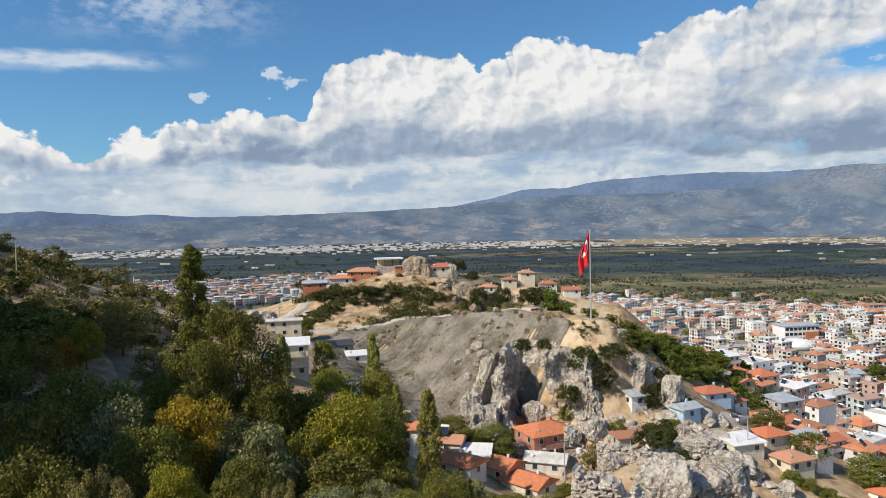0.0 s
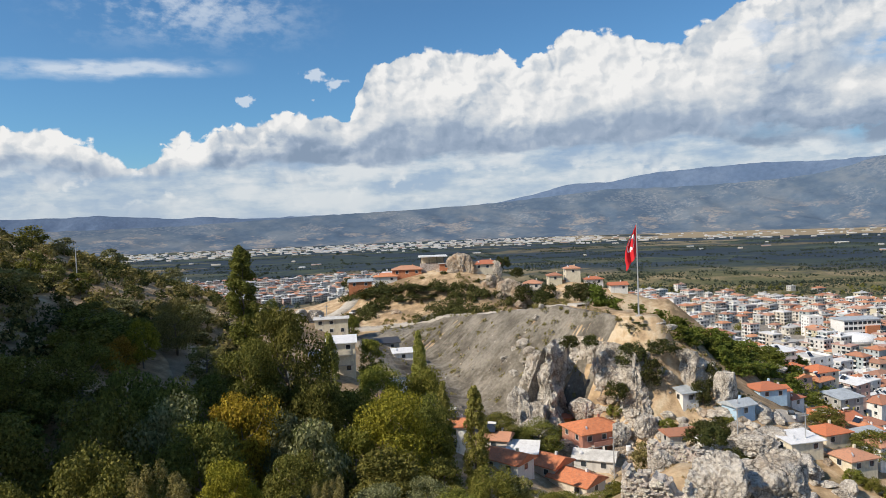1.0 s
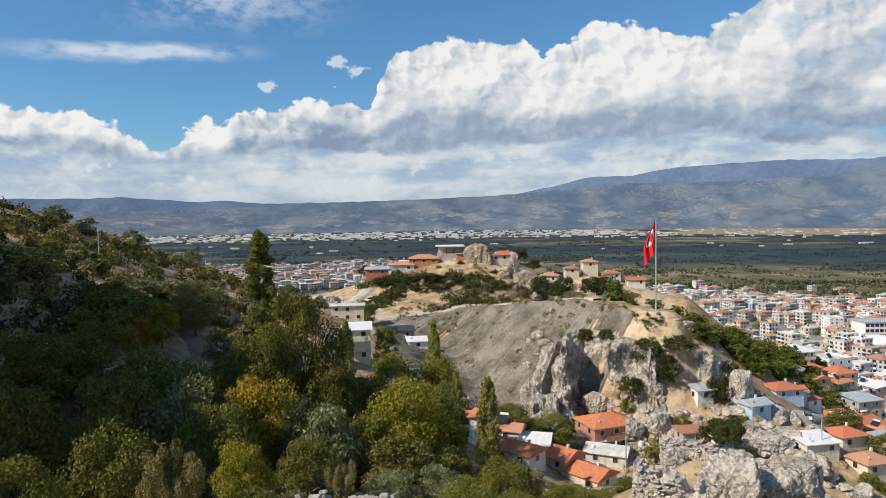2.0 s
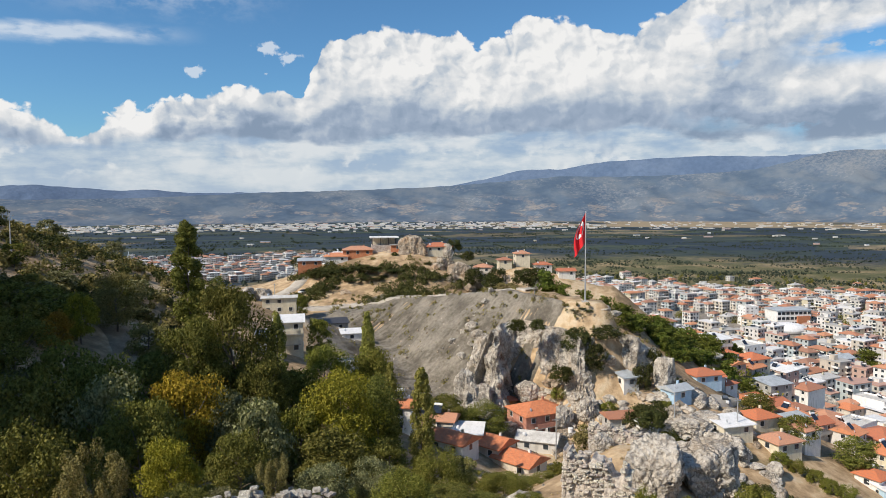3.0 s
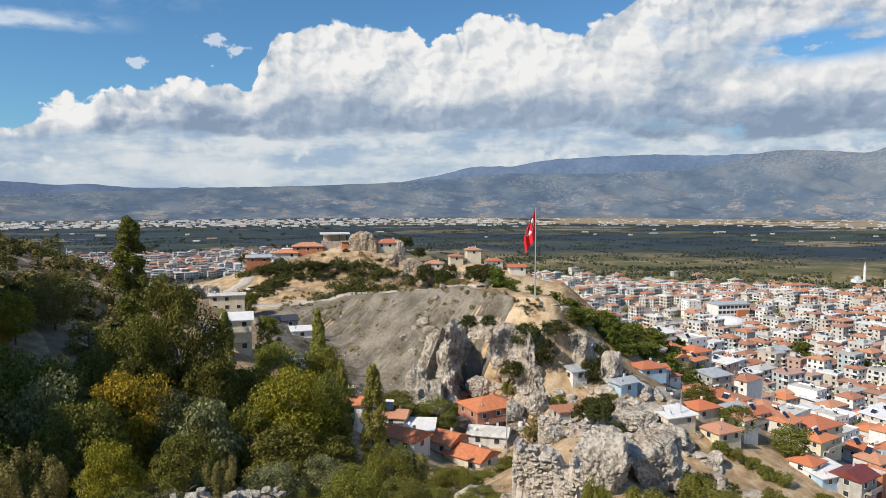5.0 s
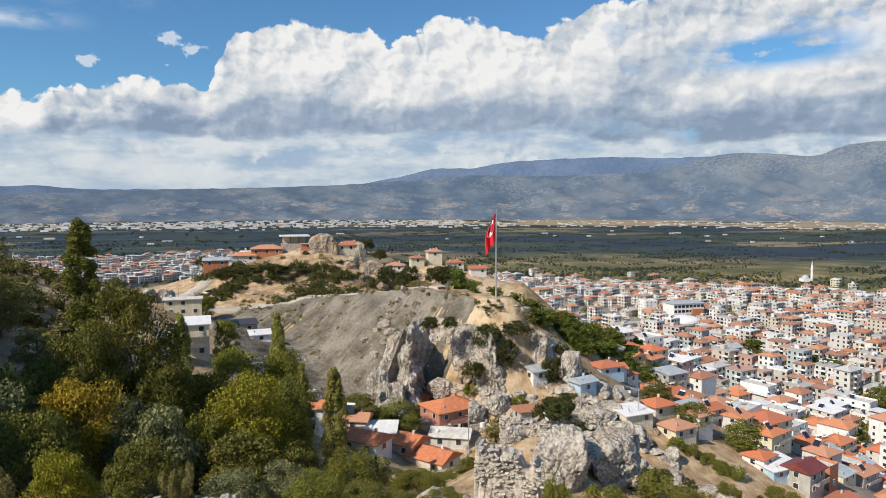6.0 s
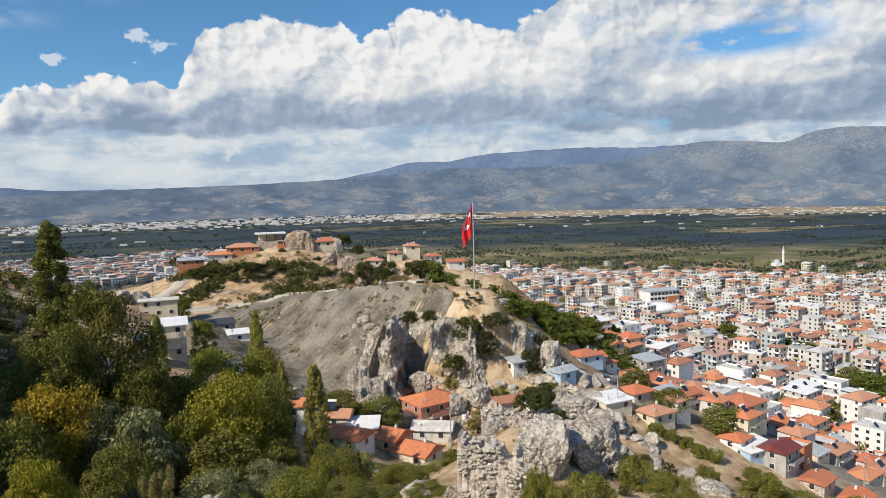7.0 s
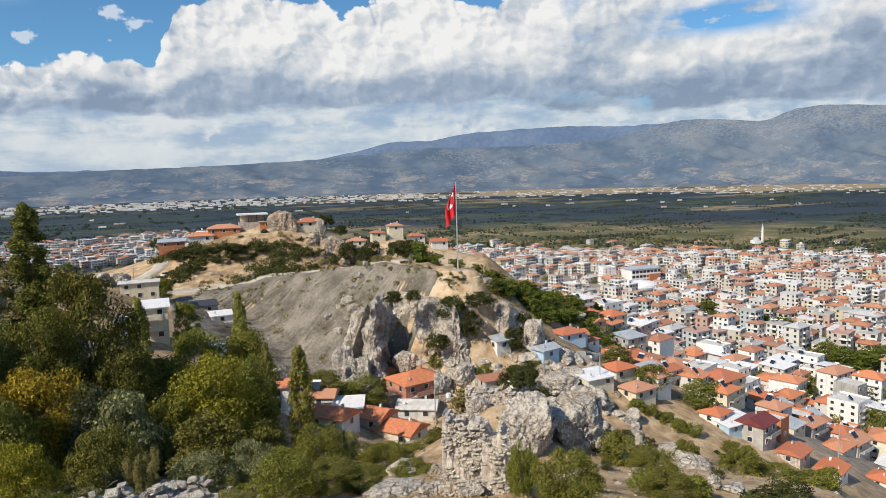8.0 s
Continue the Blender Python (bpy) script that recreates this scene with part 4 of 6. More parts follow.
def house(m, w, d, floors, roof, label, wall=None, tile=None, seed=0, group="", balcony=False, solar=False, category="house", name="house", sides="fblr", fh=2.55, base=2.0, rise=None, chimney=True):
    rng = random.Random(seed * 13 + 5)
    wall, tile = wall or WALL, tile or TILE
    h = floors * fh
    ob = thing(name, m, label, category, group)
    bm = box(bmesh.new(), -w / 2, -d / 2, -base, w / 2, d / 2, h)
    if roof == "parapet":
        bmesh.ops.translate(bm, verts=[v for v in bm.verts if v.co.z > h - 0.1], vec=(0, 0, 0.7))
        bm.faces.ensure_lookup_table()
        top = max(bm.faces, key=lambda f: f.calc_center_median().z)
        bmesh.ops.inset_region(bm, faces=[top], thickness=0.2)
        bmesh.ops.translate(bm, verts=list(top.verts), vec=(0, 0, -0.7))
    part("wall", bm, wall, ob)
    if roof == "parapet":
        rm = boxed(-w / 2 + 0.21, -d / 2 + 0.21, h - 0.02, w / 2 - 0.21, d / 2 - 0.21, h + 0.05)
        tile = FLATROOF
    else:
        rm = roof_mesh(w, d, rise or min(w, d) * 0.22, 0.55, roof)
        bmesh.ops.translate(rm, verts=rm.verts, vec=(0, 0, h + 0.003))
    part("roof", rm, tile, ob)
    for k in range(floors):
        z = k * fh + 0.95
        for axis, size, off, key in ((1, w, -d / 2, "f"), (1, w, d / 2, "b"), (0, d, -w / 2, "l"), (0, d, w / 2, "r")):
            if key not in sides:
                continue
            n = max(1, int(size / 3.3))
            for i in range(n):
                u = (i + 0.5) / n * size - size / 2
                if rng.random() < 0.12:
                    continue
                sign = -1 if off < 0 else 1
                if axis:
                    window(ob, u, off, z, 1.25, 1.3, 1, sign)
                else:
                    window(ob, off, u, z, 1.25, 1.3, 0, sign)
    if balcony:
        for k in range(1, floors):
            bm = box(bmesh.new(), -w * 0.30, -d / 2 - 1.3, k * fh - 0.15, w * 0.42, -d / 2 - 0.07, k * fh + 0.02)
            part("balcony", bm, CONCRETE, ob)
            bm = box(bmesh.new(), -w * 0.30, -d / 2 - 1.3, k * fh + 0.03, w * 0.42, -d / 2 - 1.2, k * fh + 1.0)
            part("balcony_rail", bm, wall, ob)
    if chimney and roof in ("hip", "gable"):
        z = h + 0.3
        part("chimney", boxed(w * 0.18, d * 0.1, z, w * 0.18 + 0.45, d * 0.1 + 0.45, z + min(w, d) * 0.17 + 0.55), wall, ob)
    if seed % 2:
        bm = bmesh.new()
        bmesh.ops.create_cone(bm, cap_ends=True, segments=12, radius1=0.45, radius2=0.12, depth=0.14)
        bmesh.ops.transform(bm, matrix=pose(-w * 0.32, -d * 0.36, h + 1.15, 65, 0, 30), verts=bm.verts)
        cone(bm, (-w * 0.32, -d * 0.36, h - 0.1), (-w * 0.32, -d * 0.36 + 0.1, h + 1.15), 0.04, 0.04, 5)
        part("satellite_dish", bm, SHEET, ob, "white satellite dish")
    if solar:
        solar_heater(ob, -w * 0.15, -d * 0.1, h + 0.3 + (0.8 if roof in ("hip", "gable") else 0))
    return ob


def solar_heater(parent, x, y, z):
    bm = bmesh.new()
    vs = [bm.verts.new(v) for v in ((x - 0.95, y - 0.8, z + 0.2), (x + 0.95, y - 0.8, z + 0.2), (x + 0.95, y + 0.5, z + 1.5), (x - 0.95, y + 0.5, z + 1.5))]
    up = [bm.verts.new(v.co + Vector((0, -0.06, 0.08))) for v in vs]
    bm.faces.new(up), bm.faces.new(vs[::-1])
    for i in range(4):
        bm.faces.new((vs[i], vs[(i + 1) % 4], up[(i + 1) % 4], up[i]))
    part("solar_panel", bm, PANEL, parent, "dark solar collector")
    bm = bmesh.new()
    cone(bm, (x - 0.9, y + 0.75, z + 1.7), (x + 0.9, y + 0.75, z + 1.7), 0.33, 0.33, 10)
    part("water_tank", bm, SHEET, parent, "white water tank")
    bm = bmesh.new()
    for sx in (-0.8, 0.8):
        cone(bm, (x + sx, y + 0.75, z - 0.6), (x + sx, y + 0.75, z + 1.6), 0.05, 0.05, 5)
    part("stand", bm, STEEL, parent)




# ---- cliff and outcrops ----
def seat(x, y, z, c):
    """Height of the middle and half height of a rock that reaches into the ground."""
    low = gz(x, y) - 0.4 * c
    if z - c <= low:
        return z, c
    high = low + min(z + c - low, 2.7 * c)
    return (low + high) / 2, (high - low) / 2


def cliff():
    """The limestone cliff under the flag: a folded curtain of rock with prows, a dark cleft and ledges."""
    plan = [(7.2, 171.9, 51.9), (8.7, 161.8, 55.4), (10.9, 156.6, 58.1), (13.8, 154.4, 58.7), (16.2, 158.2, 57.6), (17.9, 165.0, 55.8), (21.3, 165.6, 55.5), (24.0, 160.2, 56.9), (28.7, 157.4, 57.6), (31.4, 150.8, 59.3), (34.2, 150.2, 59.4), (39.1, 156.2, 59.7), (43.4, 156.1, 59.7), (46.5, 153.1, 60.3), (51.9, 156.6, 59.3), (58.0, 163.0, 56.9), (63.0, 170.8, 54.0)]
    tops = [56, 62, 69, 70.5, 70, 70.5, 71, 71, 70.5, 69, 67, 69, 69.5, 68.5, 66.5, 62.5, 57]
    foot = [54, 53, 53, 53, 53, 53, 53.5, 53, 52, 50.5, 50, 53, 53.5, 53.5, 54, 54, 52]
    nu, nv = 300, 84
    t = np.linspace(0, len(plan) - 1, nu)
    k = np.arange(len(plan))
    X, Y = np.interp(t, k, [p[0] for p in plan]), np.interp(t, k, [p[1] for p in plan])
    T, B = np.interp(t, k, tops), np.interp(t, k, foot)
    for _ in range(3):
        X[1:-1], Y[1:-1] = (X[:-2] + 2 * X[1:-1] + X[2:]) / 4, (Y[:-2] + 2 * Y[1:-1] + Y[2:]) / 4
    dx, dy = np.gradient(X), np.gradient(Y)
    l = np.hypot(dx, dy)
    verts = []
    for i in range(nu):
        nx, ny = dy[i] / l[i], -dx[i] / l[i]
        for j in range(nv):
            v = j / (nv - 1)
            up = min(1.0, v / 0.82)
            z = B[i] - 2.5 + (T[i] - 0.8 - B[i] + 2.5) * up
            back = max(0.0, v - 0.82) / 0.18
            p = Vector((X[i] / 6.5, Y[i] / 6.5, z / 9.0))
            n1 = noise.ridged_multi_fractal(p, 0.85, 2.1, 6, 1.0, 2.0) - 1.2
            cleft = max(0.0, 0.12 - abs(noise.noise(Vector((X[i] / 3.0, Y[i] / 3.0, z / 14.0))))) * 4.5
            step = noise.noise(Vector((X[i] / 9, Y[i] / 9, z / 1.7))) * 0.55
            n2 = noise.fractal(p * 6, 0.7, 2.1, 4) * 0.45
            push = (1.2 * n1 - cleft + step) * (1 - 0.6 * back) + n2 + 1.6 * (1 - up) ** 1.5
            lean = 2.2 * up
            verts.append((X[i] + nx * (push - lean - back * 7) , Y[i] + ny * (push - lean - back * 7), z + 0.6 * n1 * up + 0.5 * n2 - back * 17.0))
    faces = [(i * nv + j, (i + 1) * nv + j, (i + 1) * nv + j + 1, i * nv + j + 1) for i in range(nu - 1) for j in range(nv - 1)]
    return tagged(new("cliff", mesh_of("cliff", verts, faces, ROCK)), "pale limestone cliff with clefts below the flag plateau", "cliff")


cliff()
CLIFF = [  # place, half sizes, seed, turn
    (10.6, 153.6, 67.7, 2.6, 2.6, 4.0, 0, 20), (9.3, 148.7, 57.3, 4.5, 3, 3.0, 2, 0), (6.2, 156.5, 54.5, 3.2, 3.0, 5.0, 1, 40), (9.8, 171.0, 57.0, 3.6, 3.4, 4.5, 2, 70), (12.0, 170.5, 62.0, 3.2, 3.0, 4.5, 4, 20), (8.2, 154.6, 61.0, 2.6, 2.6, 4.5, 3, 10), (34.0, 148.1, 53.6, 3.0, 2.5, 2.4, 4, 30), (28.1, 147.3, 55.1, 3.5, 2.5, 2.2, 0, 75), (21.6, 158.5, 71.2, 3.6, 3, 2.0, 1, 20),
    (16.6, 148.1, 54.2, 3.5, 2.5, 1.6, 3, 45), (53.8, 154.9, 59.7, 3.0, 3.0, 4.5, 3, 90), (43.2, 162.4, 72.5, 3.0, 2.0, 0.8, 1, 35), (40.6, 163.0, 73.6, 3.5, 2.5, 0.8, 0, 15),
]
for i, (x, y, z, a, b, c, sd, t) in enumerate(CLIFF):
    z, c = seat(x, y, z, c)
    rock(x, y, z, a, b, c, sd, t, sub=5, name="cliff_rock", label="pale limestone crag at the cliff", group="rocks of the cliff")
HILL = [
    (-11.4, 281.8, 80.8, 6.6, 5.4, 5.6, 1, 30, OCHRE_ROCK), (-7.0, 280.5, 80.0, 4.0, 3.4, 4.4, 3, 10, OCHRE_ROCK), (-14.8, 279.0, 78.0, 3.2, 3, 3.2, 0, 60, OCHRE_ROCK), (-20.6, 281.2, 77.8, 4, 3, 3, 2, 0, OCHRE_ROCK), (2.3, 275.0, 73.0, 5, 5, 6, 3, 50, OCHRE_ROCK), (8.2, 268.5, 72.2, 5, 4.5, 4.6, 4, 10, OCHRE_ROCK), (12.4, 266.0, 71.0, 4, 3.6, 4.6, 2, 50, OCHRE_ROCK), (16.2, 263.0, 69.2, 4.2, 3.6, 4.0, 0, 80, OCHRE_ROCK), (20.0, 261.5, 67.6, 4.0, 3.4, 3.2, 3, 130, OCHRE_ROCK), (-0.5, 270.5, 73.5, 3.4, 3, 3.0, 4, 20, OCHRE_ROCK), (5.0, 263.5, 68.8, 3.2, 2.8, 2.4, 1, 70, OCHRE_ROCK), (12.0, 259.0, 66.6, 3.4, 2.8, 2.2, 2, 110, OCHRE_ROCK),
    (3.6, 282.0, 77.7, 3, 3, 5, 1, 20, ROCK), (-36.2, 252.4, 66.0, 2.6, 2.2, 1.6, 2, 0, OCHRE_ROCK), (-67.9, 253.0, 66.8, 3.6, 3, 2.4, 3, 30, ROCK), (-73.0, 250.0, 66.5, 3.2, 2.6, 2.2, 1, 80, ROCK), (39.0, 221.6, 75.6, 4, 3, 2.5, 4, 0, ROCK), (43.6, 217.7, 74.4, 4, 3, 3.2, 0, 40, ROCK),
    (45.0, 210.2, 74.1, 3, 3, 3.0, 1, 70, ROCK), (-80.7, 188.4, 75.1, 6, 4, 4, 2, 10, ROCK), (-82.1, 182.4, 75.0, 5, 4, 3, 3, 60, ROCK), (-77.3, 189.9, 72.7, 4, 3, 3, 4, 0, ROCK), (-73.5, 202.1, 73.4, 5, 3, 2.0, 0, 0, ROCK),
    (-116.0, 172.0, 93.5, 2.6, 2.0, 1.6, 1, 20, OCHRE_ROCK), (-110.0, 172.5, 91.5, 2.2, 2, 1.5, 3, 70, OCHRE_ROCK), (-104.0, 173.5, 89.5, 2.2, 2, 1.5, 0, 40, OCHRE_ROCK),
    (81.1, 209.9, 50.0, 7, 3, 2.0, 1, 10, ROCK), (89.3, 214.1, 49.6, 5, 3, 1.6, 2, 30, ROCK), (162.1, 287.4, 21.4, 9, 5, 5, 3, 30, ROCK), (165.4, 276.3, 20.7, 7, 5, 5, 4, 0, ROCK), (62.3, 226.6, 70.0, 8, 4, 4, 0, 20, ROCK), (70.0, 229.6, 66.5, 7, 4, 3.5, 1, 60, ROCK),
]
for x, y, z, a, b, c, sd, t, mat in HILL:
    z, c = seat(x, y, z, c)
    rock(x, y, z, a, b, c, sd, t, mat, 5 if c > 4.3 else 4)
NEAR = [  # foot, width, height, seed, turn
    (19.4, 57.0, 5.6, 5.0, 0, 20), (25.4, 61.3, 8.2, 4.6, 1, 60), (22.6, 64.8, 3.4, 2.6, 3, 10), (28.6, 66.0, 4.6, 3.0, 4, 75), (16.2, 64.5, 2.4, 2.0, 2, 40), (49.5, 128.7, 7.01, 3.2, 3, 0), (39.1, 132.8, 7.11, 2.6, 4, 30), (43.1, 138.1, 4.20, 2.2, 0, 0),
    (53.8, 138.7, 10.08, 3.78, 1, 15), (58.6, 134.8, 10.62, 4.20, 2, 150), (62.0, 133.3, 6.14, 3.19, 3, 45), (51.4, 142.2, 5.91, 3.85, 4, 80), (59.1, 143.1, 7.83, 2.09, 0, 30), (67.5, 128.6, 3.60, 2.88, 0, 10),
    (32.3, 47.4, 1.37, 1.18, 0, 0), (33.6, 133.7, 5.92, 1.9, 1, 0), (7.3, 56.8, 3.15, 1.47, 2, 20),
    (10.0, 53.0, 2.04, 1.21, 3, 0), (28.4, 51.9, 2.92, 0.68, 1, 0), (29.2, 66.7, 1.22, 1.10, 2, 0), (35.0, 73.9, 3.41, 0.68, 3, 30), (14.0, 49.3, 2.19, 1.4, 4, 0), (64.6, 130.7, 3.64, 0.97, 2, 0), (58.4, 126.1, 4.65, 0.93, 4, 60),
    (20.5, 49.9, 2.73, 0.64, 3, 10), (33.7, 46.6, 2.26, 0.72, 1, 80), (12.4, 40.4, 2.17, 1.08, 2, 15), (9.3, 39.7, 2.10, 0.84, 0, 55), (5.1, 45.2, 4.28, 0.86, 3, 10), (7.7, 43.3, 2.27, 0.83, 4, 0),
    (-27.6, 77.6, 6.79, 1.36, 4, 0), (-21.3, 72.1, 5.79, 1.51, 0, 50), (-15.2, 65.2, 5.82, 1.38, 1, 20), (-9.0, 53.2, 3.93, 0.96, 2, 70), (-29.6, 75.5, 4.77, 1.07, 3, 0),
]
for x, y, w, h, sd, t in NEAR:
    c = h * 0.68
    rock(x, y, gz(x, y) + h - c, w * 0.55, w * 0.46, c, sd, t, ROCK, 5 if w > 4.0 else 4, "boulder", "weathered pale grey limestone boulder on dry ground", group="boulders near the ruin")
rng = random.Random(21)
AX, AY, BX, BY, SW = 67.5, 130.6, 40.1, 61.1, 2.9
for i in range(46):  # the low rocky strip down the dry field
    u = (i + 0.5) / 46
    k = 0.7 + 0.6 * rng.random()
    x, y = AX + (BX - AX) * u + rng.gauss(0, 0.45), AY + (BY - AY) * u + rng.gauss(0, 0.7)
    rock(x, y, gz(x, y) + 0.1, SW * k * 0.62, SW * k * 0.5, SW * k * rng.uniform(0.26, 0.44), i, rng.uniform(0, 360), ROCK, 3, "strip_rock", "low pale limestone ledge in dry grass", rng.uniform(-14, 14), "rocky strip in the field")
for cx, cy, n, sp in ((27.9, 155.5, 22, 3.5), (38.0, 147.5, 34, 6.5), (48.3, 146.5, 34, 7.0), (51.2, 139.0, 24, 6.0)):  # rubble round the hut
    for i in range(n):
        x, y = cx + rng.gauss(0, sp), cy + rng.gauss(0, sp * 0.7)
        k = rng.uniform(0.5, 1.7)
        rock(x, y, gz(x, y) + k * 0.15, k * 1.2, k, k * 0.7, i, rng.uniform(0, 360), rng.choice([ROCK, ROCK, OCHRE_ROCK]), 3 if k > 1 else 2, "fallen_rock", "fallen pale limestone block on the rubble slope", group="fallen rocks")
rng = random.Random(3)
for i in range(150):  # rubble below the cliff
    u = rng.random()
    x, y = 24 + 42 * u + rng.gauss(0, 5), 128 + 16 * u + rng.gauss(0, 9)
    s = rng.uniform(0.5, 1.6) * (1.6 if rng.random() < 0.2 else 1)
    rock(x, y, gz(x, y) + s * 0.15, s * 1.3, s, s * 0.8, i, rng.uniform(0, 360), rng.choice([ROCK, ROCK, OCHRE_ROCK]), 3, "fallen_rock", "fallen pale limestone block on the rubble slope", group="fallen rocks")


# ---- ruin ----
STONES = []
for k in range(6):
    bm = bmesh.new()
    box(bm, -0.5, -0.5, -0.5, 0.5, 0.5, 0.5, 0.14)
    for v in bm.verts:
        v.co += Vector((rng.uniform(-0.13, 0.13), rng.uniform(-0.13, 0.13), rng.uniform(-0.16, 0.16)))
    me = bpy.data.meshes.new("stone")
    bm.to_mesh(me)
    bm.free()
    me.materials.append(MASONRY)
    STONES.append(me)


def ruined_wall(x, y, w, h, turn, thick, jag, seed, label, foot=0.1, grain=1.0):
    """A broken rubble wall: a core under courses of separate stones on its face and ragged top."""
    rng = random.Random(seed)
    ob = thing("ruined_wall", on(x, y, turn), label, "ruin", "ruined walls")

    def top(u):
        return h * (1 - jag * (0.5 + 0.5 * noise.noise(Vector((u * 1.3, seed, 0))) + 0.8 * max(0, u / w) + 0.3 * noise.noise(Vector((u * 3, seed, 2)))))

    bm = bmesh.new()
    n = 24
    rows = []
    for i in range(n + 1):
        u = -w / 2 + w * i / n
        t = top(u)
        rows.append([bm.verts.new((u + rng.uniform(-0.05, 0.05), dy + rng.uniform(-0.08, 0.08), t * k - (1.0 if k == 0 else 0))) for dy, k in ((-thick / 2, 0), (-thick / 2, 0.35), (-thick / 2, 0.7), (-thick / 2 + 0.2, 1), (thick / 2 - 0.2, 1), (thick / 2, 0.5), (thick / 2, 0))])
    for a, b in zip(rows, rows[1:]):
        for k in range(6):
            bm.faces.new((a[k], a[k + 1], b[k + 1], b[k]))
    bm.faces.new(rows[0][::-1]), bm.faces.new(rows[-1])
    bmesh.ops.recalc_face_normals(bm, faces=bm.faces)
    part("core", bm, MASONRY, ob, "crumbling mortar and rubble core")
    zc = foot
    while zc < h:
        hh = rng.uniform(0.10, 0.21) * grain
        u = -w / 2
        while u < w / 2:
            ww = rng.uniform(0.16, 0.50) * grain
            if zc < top(u + ww / 2) + 0.1 and noise.noise(Vector((u * 1.1, zc * 1.6, seed))) > -0.22 and rng.random() < 0.88:
                for dy in (-thick / 2,) if zc < top(u) - 0.5 else (-thick / 2, 0.05):
                    s = new("stone", rng.choice(STONES))
                    s.parent = ob
                    s.matrix_basis = pose(u + ww / 2 + rng.uniform(-0.05, 0.05), dy + 0.12 - 0.3 * noise.noise(Vector((u, zc, seed + 9))) + rng.uniform(-0.10, 0.10), zc + hh / 2 + rng.uniform(-0.06, 0.06), rng.uniform(-14, 14), rng.uniform(-14, 14), rng.uniform(-20, 20)) @ Matrix.Diagonal((ww * rng.uniform(0.8, 1.1), rng.uniform(0.25, 0.6) * grain, hh * rng.uniform(0.8, 1.15), 1))
            u += ww
        zc += hh
    return ob


ruined_wall(10.1, 41.2, 4.2, 6.5, -24, 1.6, 0.40, 2, "broken rubble-stone castle wall with a ragged top")
ruined_wall(-4.1, 12.3, 3.8, 3.0, 18, 0.9, 0.14, 7, "crumbling castle wall of pale rubble stones", 1.9, 0.5)
ruined_wall(18.0, 66.5, 5.2, 2.6, -30, 1.0, 0.3, 5, "low ruined rubble wall beside the boulders")


# ---- road, scree, paths ----
def ribbon(name, pts, width, mat, label, lift=0.55):
    """A band of road laid over the ground along a smooth line through pts."""
    pts = np.array(pts, float)
    t = np.linspace(0, len(pts) - 1, 12 * (len(pts) - 1) + 1)
    xs, ys = np.interp(t, np.arange(len(pts)), pts[:, 0]), np.interp(t, np.arange(len(pts)), pts[:, 1])
    for _ in range(6):
        xs[1:-1], ys[1:-1] = (xs[:-2] + 2 * xs[1:-1] + xs[2:]) / 4, (ys[:-2] + 2 * ys[1:-1] + ys[2:]) / 4
    dx, dy = np.gradient(xs), np.gradient(ys)
    l = np.hypot(dx, dy)
    verts, faces = [], []
    cols = (-0.62, -0.5, -0.2, 0.2, 0.5, 0.62)
    for i in range(len(xs)):
        zc = gz(xs[i], ys[i])
        for c in cols:
            px, py = xs[i] - dy[i] / l[i] * width * c, ys[i] + dx[i] / l[i] * width * c
            g = gz(px, py)
            verts.append((px, py, g - 0.6 if abs(c) > 0.55 else max(g + 0.06, 0.75 * zc + 0.25 * g + lift)))
    k = len(cols)
    for i in range(len(xs) - 1):
        faces += [(i * k + j, (i + 1) * k + j, (i + 1) * k + j + 1, i * k + j + 1) for j in range(k - 1)]
    return tagged(new(name, mesh_of(name, verts, faces, mat, smooth_=True)), label, "road", kind="structure"), xs, ys


_, RX, RY = ribbon("road_hill", [(-63.5, 238.0), (-50.5, 238.4), (-38.5, 240.6), (-28.0, 241.6), (-17.5, 239.6), (-9.25, 234.5), (-1.4, 224.4), (6.5, 213.0), (14.4, 201.4), (22.3, 189.8), (26.0, 184.0)], 4.2, ROAD, "pale dusty gravel road across the hillside")
ribbon("road_ramp", [(-70.8, 252.5), (-63.7, 257.6), (-58.2, 263.3), (-55.2, 274.0)], 5.0, ROAD, "pale concrete ramp up to the hilltop houses")
ribbon("path_wood", [(-67.6, 129.9), (-62.0, 123.2), (-57.8, 118.6), (-50.7, 107.6), (-45.1, 98.3)], 4.5, DIRT, "bare dirt path through the trees")
ribbon("street_village", [(50.6, 149.6), (68.7, 155.2), (105.0, 216.0), (188.8, 356.7)], 5.0, ROAD, "dusty village lane between houses")


def scree_at(x, y):
    """Whether a place lies on the bare grey slope, on the near side of the shoulder."""
    s, u = seg(x, y, -25, 262, 38, 165)
    return 4 < s < 44 and 0.1 < u < 0.9 and (y - 262) * 63 + (x + 25) * 97 < 0


